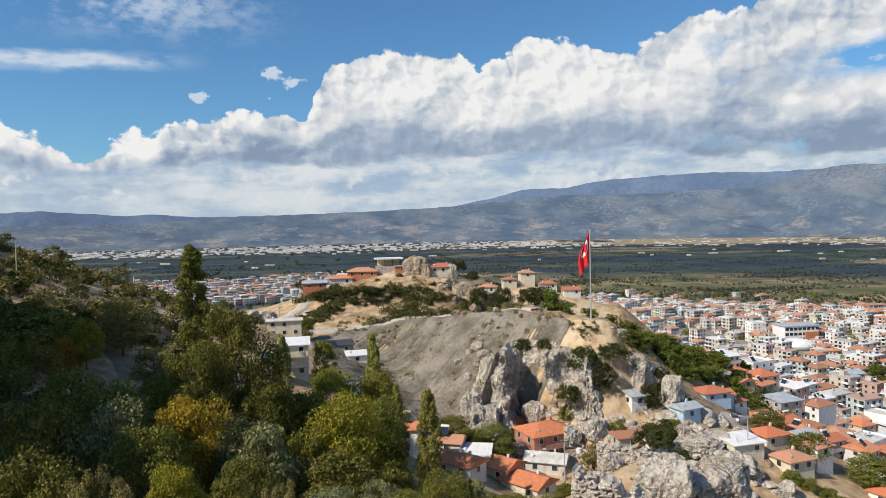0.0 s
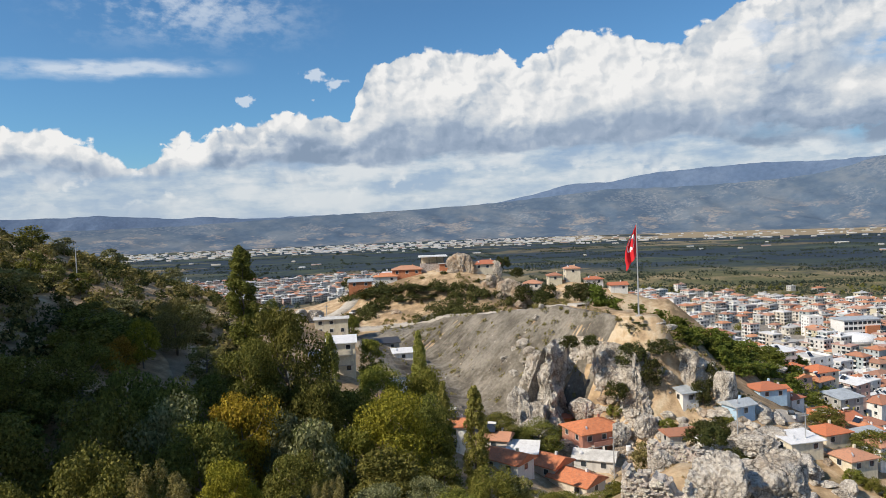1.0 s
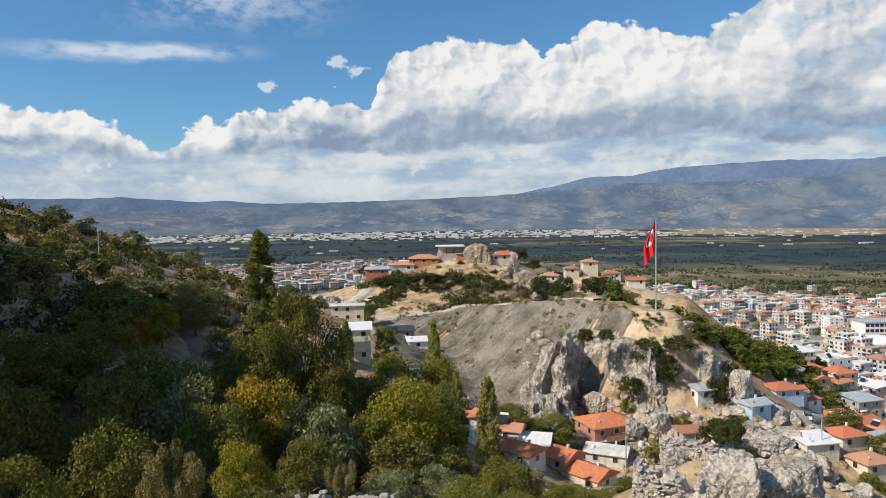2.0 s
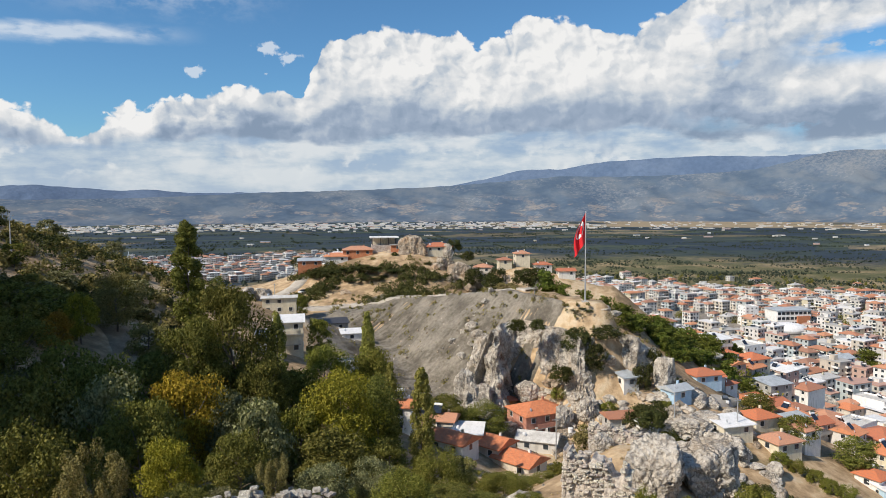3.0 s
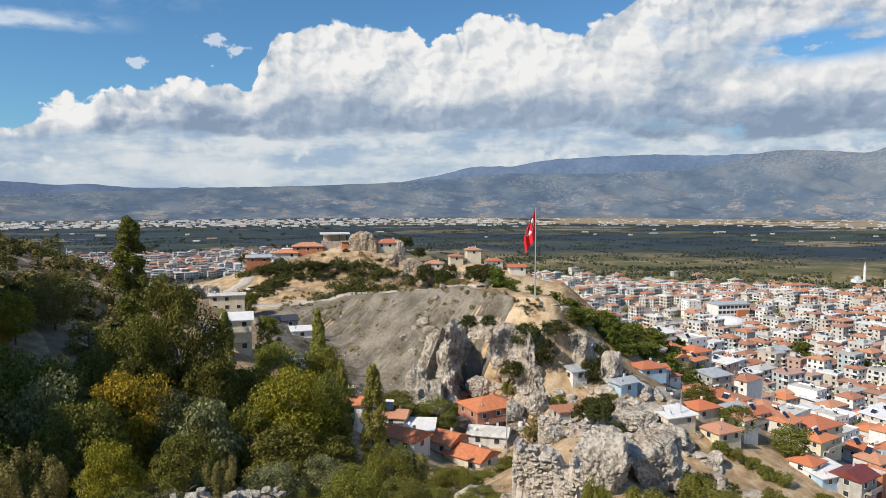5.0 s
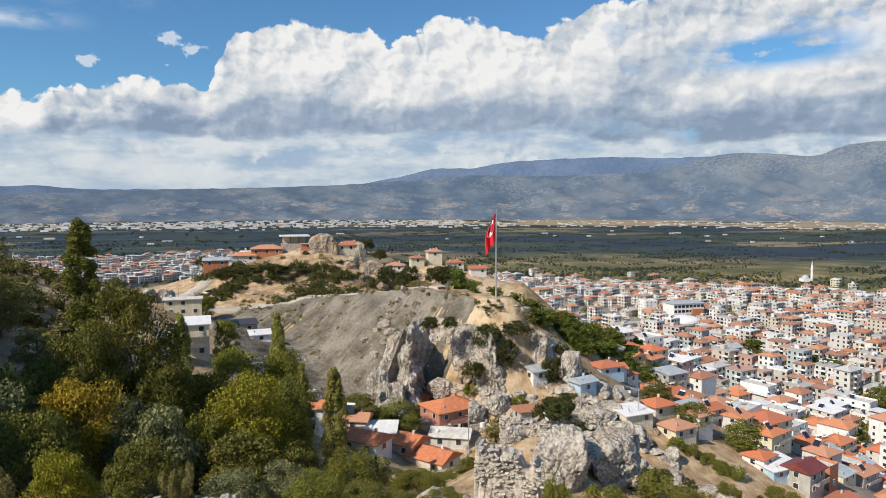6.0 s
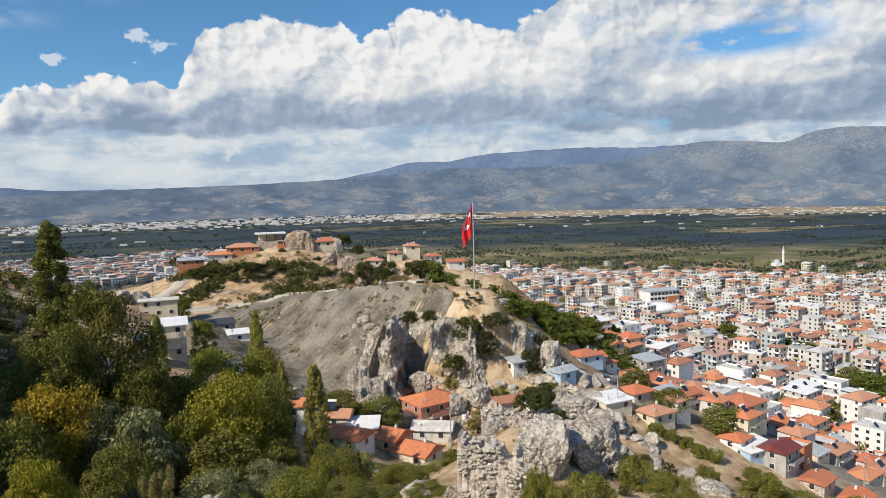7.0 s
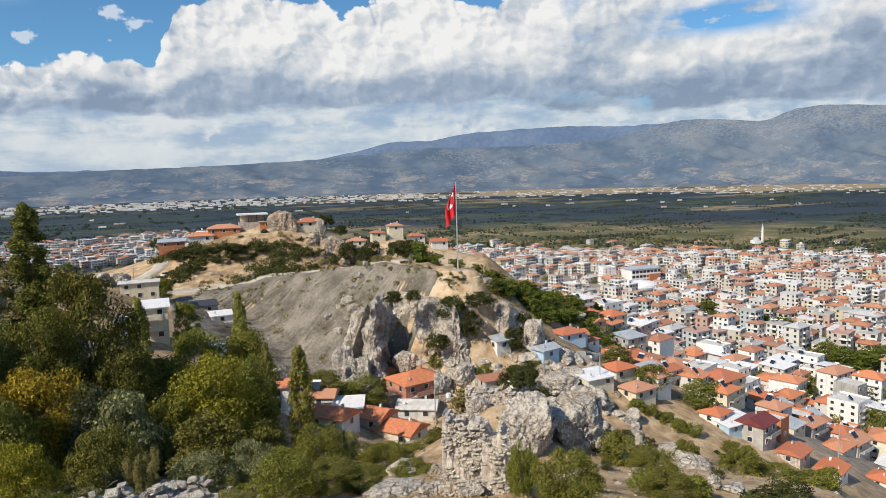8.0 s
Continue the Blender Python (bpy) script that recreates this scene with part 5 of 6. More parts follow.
def scree():
    """The bare grey slope under the road, with rain gullies."""
    nu, nv = 300, 56
    ax, ay, bx, by = -25, 262, 38, 165
    l = math.hypot(bx - ax, by - ay)
    tx, ty = (bx - ax) / l, (by - ay) / l
    verts = []
    for i in range(nu + 1):
        for j in range(nv + 1):
            u = 14 + (l - 18) * i / nu
            start = 4.0
            s = start + (50 - start) * j / nv
            px, py = ax + tx * u + ty * s, ay + ty * u - tx * s
            edge = min(i, nu - i, j, nv - j)
            gully = (0.5 - abs(noise.noise(Vector((u / 1.3 + 0.3 * math.sin(s / 5), s / 45, 3))))) ** 2 * 7.5 * (0.25 + 1.0 * max(0.0, noise.noise(Vector((u / 14, s / 30, 8))) + 0.35))
            verts.append((px, py, gz(px, py) + (-1.0 if edge < 1 else 0.45 + 1.1 * float(smooth(s - start, 3, 11)) * min(1, (nu - i) / 40, i / 20) - gully * min(1, edge / 12) + 0.3 * noise.noise(Vector((px / 3, py / 3, 0))))))
    faces = [(i * (nv + 1) + j, (i + 1) * (nv + 1) + j, (i + 1) * (nv + 1) + j + 1, i * (nv + 1) + j + 1) for i in range(nu) for j in range(nv)]
    tagged(new("ground_scree", mesh_of("ground_scree", verts, [f[::-1] for f in faces], SCREE, smooth_=True)), "bare grey scree slope with rain gullies", "ground", kind="structure")


scree()


rng = random.Random(31)
for i in range(90):  # loose blocks on the bare slope
    u, k = rng.uniform(0.25, 0.95), rng.uniform(0.2, 0.5)
    s = rng.uniform(14, 44)
    x, y = -25 + 63 * u - 0.839 * s, 262 - 97 * u - 0.545 * s
    rock(x, y, gz(x, y) + 1.2, k * 1.0, k, k * 0.8, i, rng.uniform(0, 360), rng.choice([ROCK, OCHRE_ROCK]), 2, "loose_rock", "loose grey block on the bare slope", group="loose rocks")
for i, (x, y) in enumerate(((6.7, 180.1), (8.3, 174.3), (10.4, 183.5), (10.8, 170.0), (5.7, 173.0), (9.2, 179.2), (3.6, 179.4), (13.1, 186.3), (15.0, 189.9), (10.4, 175.6))):
    k = rng.uniform(0.8, 2.0)
    rock(x, y, gz(x, y) + 1.0, k * 1.3, k, k * 0.9, i, rng.uniform(0, 360), ROCK, 4, "fallen_rock", "fallen pale limestone block on the rubble slope", group="fallen rocks")


def retaining_wall():
    ob = thing("retaining_wall", pose(0, 0, 0), "rough dry-stone retaining wall along the road", "wall")
    rng = random.Random(9)
    n = len(RX)
    i0, i1 = int(n * 0.12), int(n * 0.66)
    for i in range(i0, i1):
        for sub in range(2):
            f = sub / 2
            x, y = RX[i] * (1 - f) + RX[i + 1] * f, RY[i] * (1 - f) + RY[i + 1] * f
            dx, dy = RX[i + 1] - RX[i], RY[i + 1] - RY[i]
            l = math.hypot(dx, dy)
            for row in range(2):
                k = 2.3 + 0.3 * row
                px, py = x - dy / l * k, y + dx / l * k
                s = new("stone", rng.choice(STONES))
                s.parent = ob
                s.matrix_basis = pose(px, py, gz(x, y) + 0.25 + row * 0.35, rng.uniform(-15, 15), rng.uniform(-15, 15), math.degrees(math.atan2(dy, dx)) + rng.uniform(-15, 15)) @ Matrix.Diagonal((l * 0.42 * rng.uniform(0.6, 1.1), 0.6, rng.uniform(0.3, 0.6), 1))


retaining_wall()

# Shrubs on the hill, the cliff and the dry slopes.
SHRUBS = [(18.5, 155.9, 72.5, 4.6), (23.6, 156.2, 72.3, 4.0), (33.5, 156.5, 70.0, 8.1), (40.3, 156.9, 70.5, 8.1), (28.5, 152.4, 62.2, 5.8), (36.2, 153.8, 67.1, 6.6), (35.9, 164.1, 74.2, 8.5), (47.8, 152.7, 61.7, 5.2), (52.1, 157.6, 64.6, 4.1),
    (-29.9, 266.3, 75.5, 13.7), (-21.8, 265.1, 74.5, 15.9), (-48.2, 265.7, 74.3, 11.4), (-40.4, 267.0, 74.7, 11.5), (-32.7, 260.0, 71.2, 11.2), (-26.0, 260.7, 72.1, 13.4), (-12.6, 261.7, 70.6, 9.0), (-5.8, 261.9, 71.5, 10.4), (-2.4, 272.0, 76.2, 8.4), (-43.0, 254.4, 69.8, 6.6), (14.5, 261.6, 74.5, 9.0), (22.9, 254.0, 75.1, 7.9),
    (6.3, 284.9, 84.8, 7.3), (12.1, 279.7, 80.1, 6.2), (35.7, 237.3, 76.8, 10.2), (30.7, 238.0, 76.5, 8.2), (20.3, 249.2, 73.5, 8.6), (-61.5, 285.5, 77.5, 6.4), (41.7, 133.6, 58.3, 6.9), (42.2, 128.2, 58.8, 5.5), (37.2, 103.5, 63.1, 5.3), (48.1, 142.1, 56.2, 6.1)]
for i, (x, y, top, w) in enumerate(SHRUBS):
    d = math.hypot(x, y)
    ground = gz(x, y)
    tree("shrub", x, y, top, w * 1.1, seed=i, base=min(ground, top - 1.2) if top - ground < 7 else top - w * 0.7)
for i, (x, y, h, w) in enumerate(((91.9, 141.0, 8, 10), (80.3, 144.2, 7, 9), (211.1, 210.2, 9, 11), (184.4, 180.5, 9, 9), (182.3, 235.6, 7, 11), (242.7, 268.9, 10, 12), (129.6, 218.4, 8, 9), (75.7, 153.4, 6, 8), (192.4, 224.3, 6, 9))):
    tree("broadleaf", x, y, gz(x, y) + h, w, seed=i, label="dark green tree between the town houses")
for i, (x, y) in enumerate(((70.8, 133.5), (73.5, 132.1), (76.5, 130.4), (78.2, 128.0), (81.0, 126.9), (87.6, 123.2), (90.9, 122.3), (38.8, 148.0), (44.8, 144.4), (51.0, 144.9), (28.4, 154.1), (40.6, 141.9))):
    tree("bush", x, y, gz(x, y) + 2.6, 4.4, seed=i)
spots = []
for i in range(1500):  # dots of scrub over the scree and the dry ground
    x, y = rng.uniform(-40, 60), rng.uniform(150, 275)
    s = seg(x, y, -25, 262, 38, 165)[0]
    if s < 42 and s > 4 and (s > 12 or rng.random() < 0.5):
        h = 0.25 + 1.2 * rng.random() ** 1.7
        if noise.noise(Vector((x / 13, y / 13, 4))) < -0.2:
            continue
        spots.append((x, y, h + 0.4, h * rng.uniform(1.5, 2.6)))
thicket("dry_scrub", [q for q in spots if scree_at(q[0], q[1])], 70, LEAF_BROWN, "small dry scrub dotted over the bare slope", 0.3, 0.6)
thicket("grass_scrub", [q for q in spots if not scree_at(q[0], q[1])], 60, LEAF_BROWN, "small dry scrub on the plateau grass", 0.3)
spots = []
for i in range(420):  # bushes on the face of the hilltop
    x, y = rng.uniform(-62, 24), rng.uniform(240, 278)
    h = rng.uniform(1.2, 3.4)
    if noise.noise(Vector((x / 22, y / 12, 5))) > 0.0:
        spots.append((x, y, h, h * rng.uniform(1.5, 2.4)))
thicket("hill_bushes", spots, 200, LEAF_HILL, "dark green bushes on the hilltop's face", 0.42)
for i in range(60):
    a, d = rng.uniform(14, 46), rng.uniform(36, 150)
    x, y = d * math.sin(math.radians(a)), d * math.cos(math.radians(a))
    h = rng.uniform(0.7, 2.0)
    tree(rng.choice(["bush", "shrub", "shrub"]), x, y, gz(x, y) + h, h * 1.9, seed=i, light=1)

# ---- the named houses ----
KEEP = []


def at_site(x, y, turn, w, d, floors, roof, label, lift=0.0, **more):
    KEEP.append((x, y))
    return house(on(x, y, turn, lift), w * 0.74, d * 0.72, floors, roof, label, seed=len(KEEP), **more)


# below the cliff
at_site(22.6, 150.0, 24, 15.0, 12.0, 2, "hip", "two-storey salmon house with balcony and orange tiles", wall=PINK, tile=TILE_BRIGHT, balcony=True)
at_site(16.7, 159.0, 15, 4.5, 4, 1, "hip", "small orange wooden shed with tiled roof", wall=WOOD, chimney=False, sides="f")
at_site(21.6, 141.3, -18, 11.2, 8, 1, "gable", "house with worn white sheet on its roof", tile=FLATROOF)
at_site(15.9, 128.4, -42, 11.8, 9, 1, "gable", "low house under a large orange tiled roof", tile=TILE_BRIGHT)
at_site(10.7, 133.6, -40, 10.5, 9, 1, "gable", "orange tiled village house with satellite dish", tile=TILE_BRIGHT)
at_site(2.6, 127.3, -36, 11, 8, 1, "gable", "long low house under orange tiles", tile=TILE_BRIGHT)
at_site(5.9, 136.1, -8, 8, 7, 1, "shed", "house with a clean white sheet roof", tile=SHEET, wall=CREAM, rise=0.8)
at_site(0.5, 139.6, -15, 8, 7, 1, "gable", "house with patched tiles and solar heater", solar=True)
at_site(-7.4, 129.2, -10, 6, 7, 2, "gable", "white house with tiles and a solar heater", wall=WHITE, solar=True)
at_site(39.8, 142.7, 10, 8.5, 6, 1, "gable", "low tiled house beside the rubble", wall=CONCRETE)
at_site(44.3, 140.2, 10, 5, 5, 1, "flat", "small shed with white flat roof", tile=SHEET, wall=WHITE)
at_site(44.4, 152.9, 20, 5.6, 4.4, 1, "shed", "hut under the cliff with grey sheet roof", tile=ZINC, wall=WHITE, rise=0.8)
at_site(54.7, 149.5, 25, 7.2, 6, 1, "gable", "pale blue-grey house with zinc roof", tile=ZINC, wall=BLUE)
at_site(73.1, 180.1, 15, 11, 9, 1, "hip", "sky-blue house with orange hipped roof", wall=BLUE)
at_site(63.4, 140.6, 15, 10, 8, 1, "shed", "house with a bright white sheet roof", tile=SHEET, wall=CREAM, rise=0.6)
at_site(109.7, 212.6, 20, 12, 10, 3, "shed", "bare grey concrete block with zinc roof", tile=ZINC, wall=CONCRETE, rise=0.8)
at_site(113.2, 205.4, 25, 12, 10, 2, "hip", "wide cream house with orange hipped roof", wall=CREAM)
at_site(78.5, 186.5, 10, 7, 7, 1, "gable", "small tiled house behind the blue one")
at_site(83.5, 188.7, 30, 7, 6, 1, "hip", "little white house with tiled roof", wall=WHITE)
at_site(130.0, 217.0, 35, 11, 10, 3, "hip", "three-storey pale concrete house with tiles", wall=CONCRETE)
at_site(73.3, 138.5, 20, 9, 8, 1, "hip", "low orange-roofed house above the slope", wall=CREAM)
at_site(92.7, 136.5, 30, 7.5, 7, 1, "hip", "white plaster house with orange roof", wall=WHITE)
at_site(95.6, 134.5, 15, 12, 9, 1, "shed", "long house with white sheet roof", tile=SHEET, wall=BLUE, rise=0.7)
at_site(100.1, 131.2, 28, 9, 8.5, 2, "gable", "tall grey house with dark maroon roof", tile=MAROON, wall=CONCRETE, balcony=True)
at_site(110.0, 137.7, 28, 6, 7, 2, "parapet", "unfinished red hollow-brick house", wall=BRICK)
at_site(106.1, 126.3, 30, 8, 7, 1, "gable", "old stone house with faded tiles", wall=MASONRY)
at_site(112.8, 122.2, 32, 7.5, 7, 1, "gable", "white house under orange gable roof", wall=WHITE)
at_site(195.3, 204.6, 20, 9, 12, 4, "parapet", "tall bare concrete house with blank walls", wall=CONCRETE, sides="f")
at_site(81.5, 143.5, 25, 7, 6, 2, "hip", "white house with small tiled roof", wall=WHITE)
at_site(73.1, 147.9, 20, 9, 8, 1, "hip", "low orange-roofed house above the slope", wall=CREAM)

# the valley hamlet
at_site(-36.8, 159.5, 12, 9, 9, 3, "shed", "cream three-storey villa with white sheet roof", wall=CREAM, tile=SHEET, rise=0.8, balcony=True)
at_site(-39.1, 149.8, 12, 7, 8, 2, "flat", "pale green house with flat roof", wall=WHITE, tile=FLATROOF)
at_site(-50.8, 207.8, 12, 14, 8, 2, "flat", "white flat-roofed block behind the villa", wall=CREAM, tile=FLATROOF)
at_site(-35.5, 216.2, 15, 13, 9, 1, "shed", "dark-roofed low workshop with pale walls", tile=DARK, wall=CONCRETE, rise=0.7)
at_site(-27.2, 200.5, 15, 8, 6, 1, "shed", "small house with rusty white sheet roof", tile=SHEET, wall=WHITE, rise=0.7)
at_site(-22.8, 162.8, 5, 8, 6, 1, "flat", "low white house with red-edged flat roof", tile=FLATROOF, wall=WHITE)
at_site(-16.3, 154.6, 5, 4, 3.5, 1, "shed", "grey tin shed among the trees", tile=ZINC, wall=CONCRETE, rise=0.4)

# the hilltop
at_site(-54.5, 277.0, 10, 13, 10, 2, "shed", "brick and white house with blue-grey roof", wall=BRICK, tile=ZINC, rise=0.6)
at_site(-44.0, 281.0, 10, 13, 9, 1, "hip", "low hilltop house with orange tiles")
at_site(-35.0, 283.5, 5, 17, 10, 1, "hip", "long hilltop house under orange tiles", wall=BRICK)
at_site(-40.5, 285.1, 5, 14, 7, 1, "flat", "white flat-roofed hilltop house", tile=SHEET, wall=WHITE)
at_site(-17.8, 282.4, 5, 8, 5, 1, "flat", "small red-brick shed below the rock", tile=CONCRETE, wall=BRICK)
at_site(-0.7, 284.0, 10, 15, 10, 1, "hip", "cream hilltop house with orange roof", wall=CREAM, lift=1.2, base=5.0)
at_site(18.6, 278.4, -10, 10, 8, 1, "hip", "hillside house with tiles and white awning", lift=3.0, base=6.0)
at_site(37.0, 293.5, 5, 8.6, 8, 2, "hip", "square cream two-storey house with tiled hip roof", wall=CREAM)
at_site(29.0, 291.0, 5, 8, 7, 1, "hip", "small tiled outbuilding beside the hill road")
at_site(46.0, 291.5, 5, 10, 7, 1, "hip", "low tiled house on the far edge")
at_site(56.0, 289.5, 5, 10, 7, 1, "gable", "low tiled house behind the rocks")


def pavilion():
    x, y = -24.0, 287.0
    ob = thing("hilltop_pavilion", on(x, y, 8), "open hilltop tea pavilion with pale flat roof", "pavilion")
    part("plinth", boxed(-5.5, -3.5, -3, 5.5, 3.5, 2.6), MASONRY, ob, "rough stone base")
    part("back_wall", boxed(-5.0, 2.6, 2.604, 5.0, 2.9, 5.3), CREAM, ob)
    part("roof", boxed(-6.2, -4.4, 5.6, 6.2, 4.4, 6.1), SHEET, ob)
    for px in (-5.2, -1.7, 1.7, 5.2):
        for py in (-3.2, 3.2):
            part("post", boxed(px - 0.12, py - 0.12, 2.2, px + 0.12, py + 0.12, 5.6), DARK, ob)
    part("railing", boxed(-5.5, -3.5, 3.1, 5.5, -3.42, 3.2), DARK, ob)


pavilion()


def utility_pole(x, y, h, label="grey concrete utility pole with cross arm"):
    ob = thing("utility_pole", on(x, y, 20), label, "utility pole", "utility poles")
    bm = bmesh.new()
    cone(bm, (0, 0, -0.5), (0, 0, h), 0.16, 0.09, 8)
    part("pole", bm, STEEL, ob)
    part("cross_arm", boxed(-0.9, -0.06, h - 0.7, 0.9, 0.06, h - 0.55), STEEL, ob)


for q in ((-97.8, 150.5), (-59.5, 236.7), (50.7, 139.2), (48.5, 251.4), (24.4, 135.2), (124.6, 133.2), (64.5, 139.4)):
    utility_pole(*q, 9.0)


def minaret(x, y, h, dome):
    ob = thing("mosque", on(x, y, 0), "white mosque with one slim pointed minaret", "mosque")
    bm = bmesh.new()
    cone(bm, (0, 0, -1), (0, 0, h * 0.78), 1.5, 1.3, 12)
    part("minaret_shaft", bm, WHITE, ob)
    bm = bmesh.new()
    cone(bm, (0, 0, h * 0.55), (0, 0, h * 0.58), 1.5, 2.2, 12)
    part("minaret_balcony", bm, WHITE, ob)
    bm = bmesh.new()
    cone(bm, (0, 0, h * 0.78 + 0.01), (0, 0, h), 1.35, 0.1, 12)
    part("minaret_cap", bm, ZINC, ob)
    part("prayer_hall", boxed(-4 - dome * 2, -dome, -1, -4, dome, 4), WHITE, ob)
    bm = bmesh.new()
    bmesh.ops.create_uvsphere(bm, u_segments=20, v_segments=10, radius=dome * 0.9)
    bmesh.ops.translate(bm, verts=bm.verts, vec=(-4 - dome, 0, 4))
    part("dome", bm, ZINC, ob)


minaret(575.9, 753.4, 26, 5)
minaret(-458.1, 970.5, 34, 8)


def school():
    """The big white public building with a glass front and a dark red porch."""
    x, y = 287.8, 536.5
    KEEP.extend([(x - 14, y), (x, y), (x + 14, y), (x, y - 12), (x + 14, y - 12)])
    ob = thing("public_building", on(x, y, 8), "large white public building with glazed front", "building")
    part("wall", boxed(-15, -8, -2, 15, 8, 12.5), WHITE, ob)
    part("roof", boxed(-15.8, -8.8, 12.51, 15.8, 8.8, 13.1), ZINC, ob, "blue-grey metal roof")
    for k in range(3):
        for i in range(8):
            u = -13.3 + i * 3.8
            window(ob, u, -8, 1 + k * 4.1, 3.2, 2.4, 1, -1)
    part("porch", boxed(2, -10, -2, 13, -8.2, 8), BRICK, ob, "dark red framed porch")


school()


def stadium():
    x, y = 267.8, 499.3
    KEEP.append((x, y))
    ob = thing("sports_hall", on(x, y, 0), "low white domed sports hall roof", "sports hall")
    bm = bmesh.new()
    bmesh.ops.create_uvsphere(bm, u_segments=24, v_segments=10, radius=1.0)
    bmesh.ops.scale(bm, verts=bm.verts, vec=(15, 11, 5))
    bmesh.ops.translate(bm, verts=bm.verts, vec=(0, 0, 3))
    part("roof", bm, SHEET, ob)
    part("wall", boxed(-12, -8, -1, 12, 8, 3.5), WHITE, ob)


stadium()
at_site(137.9, 299.8, 10, 12, 10, 4, "parapet", "unfinished brick and concrete apartment block", wall=BRICK)
at_site(254.0, 534.8, 10, 16, 14, 6, "parapet", "plain white six-storey apartment block", wall=WHITE)
at_site(217.7, 353.3, 20, 20, 12, 5, "gable", "pale green five-storey apartment house", wall=WHITE, tile=ZINC)
for i, (x, y) in enumerate(((239.3, 254.8), (242.2, 248.2), (257.0, 255.5), (257.1, 388.6), (263.1, 340.4), (267.0, 330.8))):
    KEEP.append((x, y))
    tree("pine", x, y, gz(x, y) + 11, 15, seed=i, label="broad umbrella pine between town houses")


def bare_tree(x, y, h, seed):
    """A leafless tree: a forked trunk with thinning branches."""
    rng = random.Random(seed)
    ob = thing("bare_tree", on(x, y, seed * 50), "leafless grey tree on the dry plateau", "tree", "bare trees")
    bm, tw = bmesh.new(), bmesh.new()

    def grow(p, way, length, r, depth):
        q = p + way * length
        cone(bm if depth < 2 else tw, p, q, r, r * 0.6, 5)
        if depth < 4:
            for k in range(3 if depth else 4):
                w = (way + Vector((rng.gauss(0, 0.55), rng.gauss(0, 0.55), rng.uniform(0, 0.35)))).normalized()
                grow(p + way * length * rng.uniform(0.65, 1.0), w, length * rng.uniform(0.55, 0.8), r * 0.55, depth + 1)

    grow(Vector((0, 0, -0.2)), Vector((0, 0, 1)), h * 0.36, h * 0.035, 0)
    part("trunk", bm, GREY_BARK, ob)
    part("twigs", tw, GREY_BARK, ob)


bare_tree(28.3, 158.5, 6.5, 1)
bare_tree(25.4, 174.2, 5.0, 2)
bare_tree(19.9, 195.0, 6.5, 3)


def water_heater_row(x, y, turn):
    """A free-standing roof water tank on legs."""
    ob = thing("water_tank", on(x, y, turn), "white plastic water tank on a steel stand", "water tank")
    bm = bmesh.new()
    cone(bm, (0, 0, 1.2), (0, 0, 2.2), 0.55, 0.55, 14)
    part("tank", bm, SHEET, ob)
    for px, py in ((-0.4, -0.4), (0.4, -0.4), (0.4, 0.4), (-0.4, 0.4)):
        part("leg", boxed(px - 0.04, py - 0.04, -0.2, px + 0.04, py + 0.04, 1.2), STEEL, ob)


water_heater_row(29.1, 143.5, 10)


def parked_car(x, y, turn, paint, label):
    ob = thing("parked_car", on(x, y, turn, 0.1), label, "car", "parked cars")
    bm = bmesh.new()
    box(bm, -2.1, -0.85, 0.3, 2.1, 0.85, 0.85, 0.12)
    part("body", bm, paint, ob)
    bm = bmesh.new()
    box(bm, -1.2, -0.75, 0.86, 1.3, 0.75, 1.45, 0.2)
    part("cabin", bm, GLASS, ob)
    for px in (-1.3, 1.3):
        for py in (-0.8, 0.8):
            bm = bmesh.new()
            cone(bm, (px, py - 0.1, 0.3), (px, py + 0.1, 0.3), 0.32, 0.32, 12)
            part("wheel", bm, DARK, ob)


parked_car(95.6, 201.1, 40, DARK, "black car parked in the village lane")
parked_car(68.7, 155.2, 70, SHEET, "white car parked in the village lane")
parked_car(-53.4, 256.5, 60, SHEET, "white car parked on the hill ramp")


def crate_pile(x, y):
    """Timber and scrap heaped behind the salmon house."""
    rng = random.Random(5)
    ob = thing("timber_pile", on(x, y, 20), "pile of boards and scrap behind the house", "timber pile")
    for i in range(14):
        z = 0.1 + 0.16 * (i // 3)
        l = rng.uniform(2, 4)
        bm = box(bmesh.new(), -l / 2, -0.12, 0, l / 2, 0.12, 0.12)
        b = part("board", bm, WOOD if i % 2 else CONCRETE, ob)
        b.matrix_basis = pose(rng.uniform(-0.4, 0.4), (i % 3 - 1) * 0.5, z, 0, rng.uniform(-4, 4), rng.uniform(-12, 12))


crate_pile(20.6, 159.2)
crate_pile(37.5, 142.1)

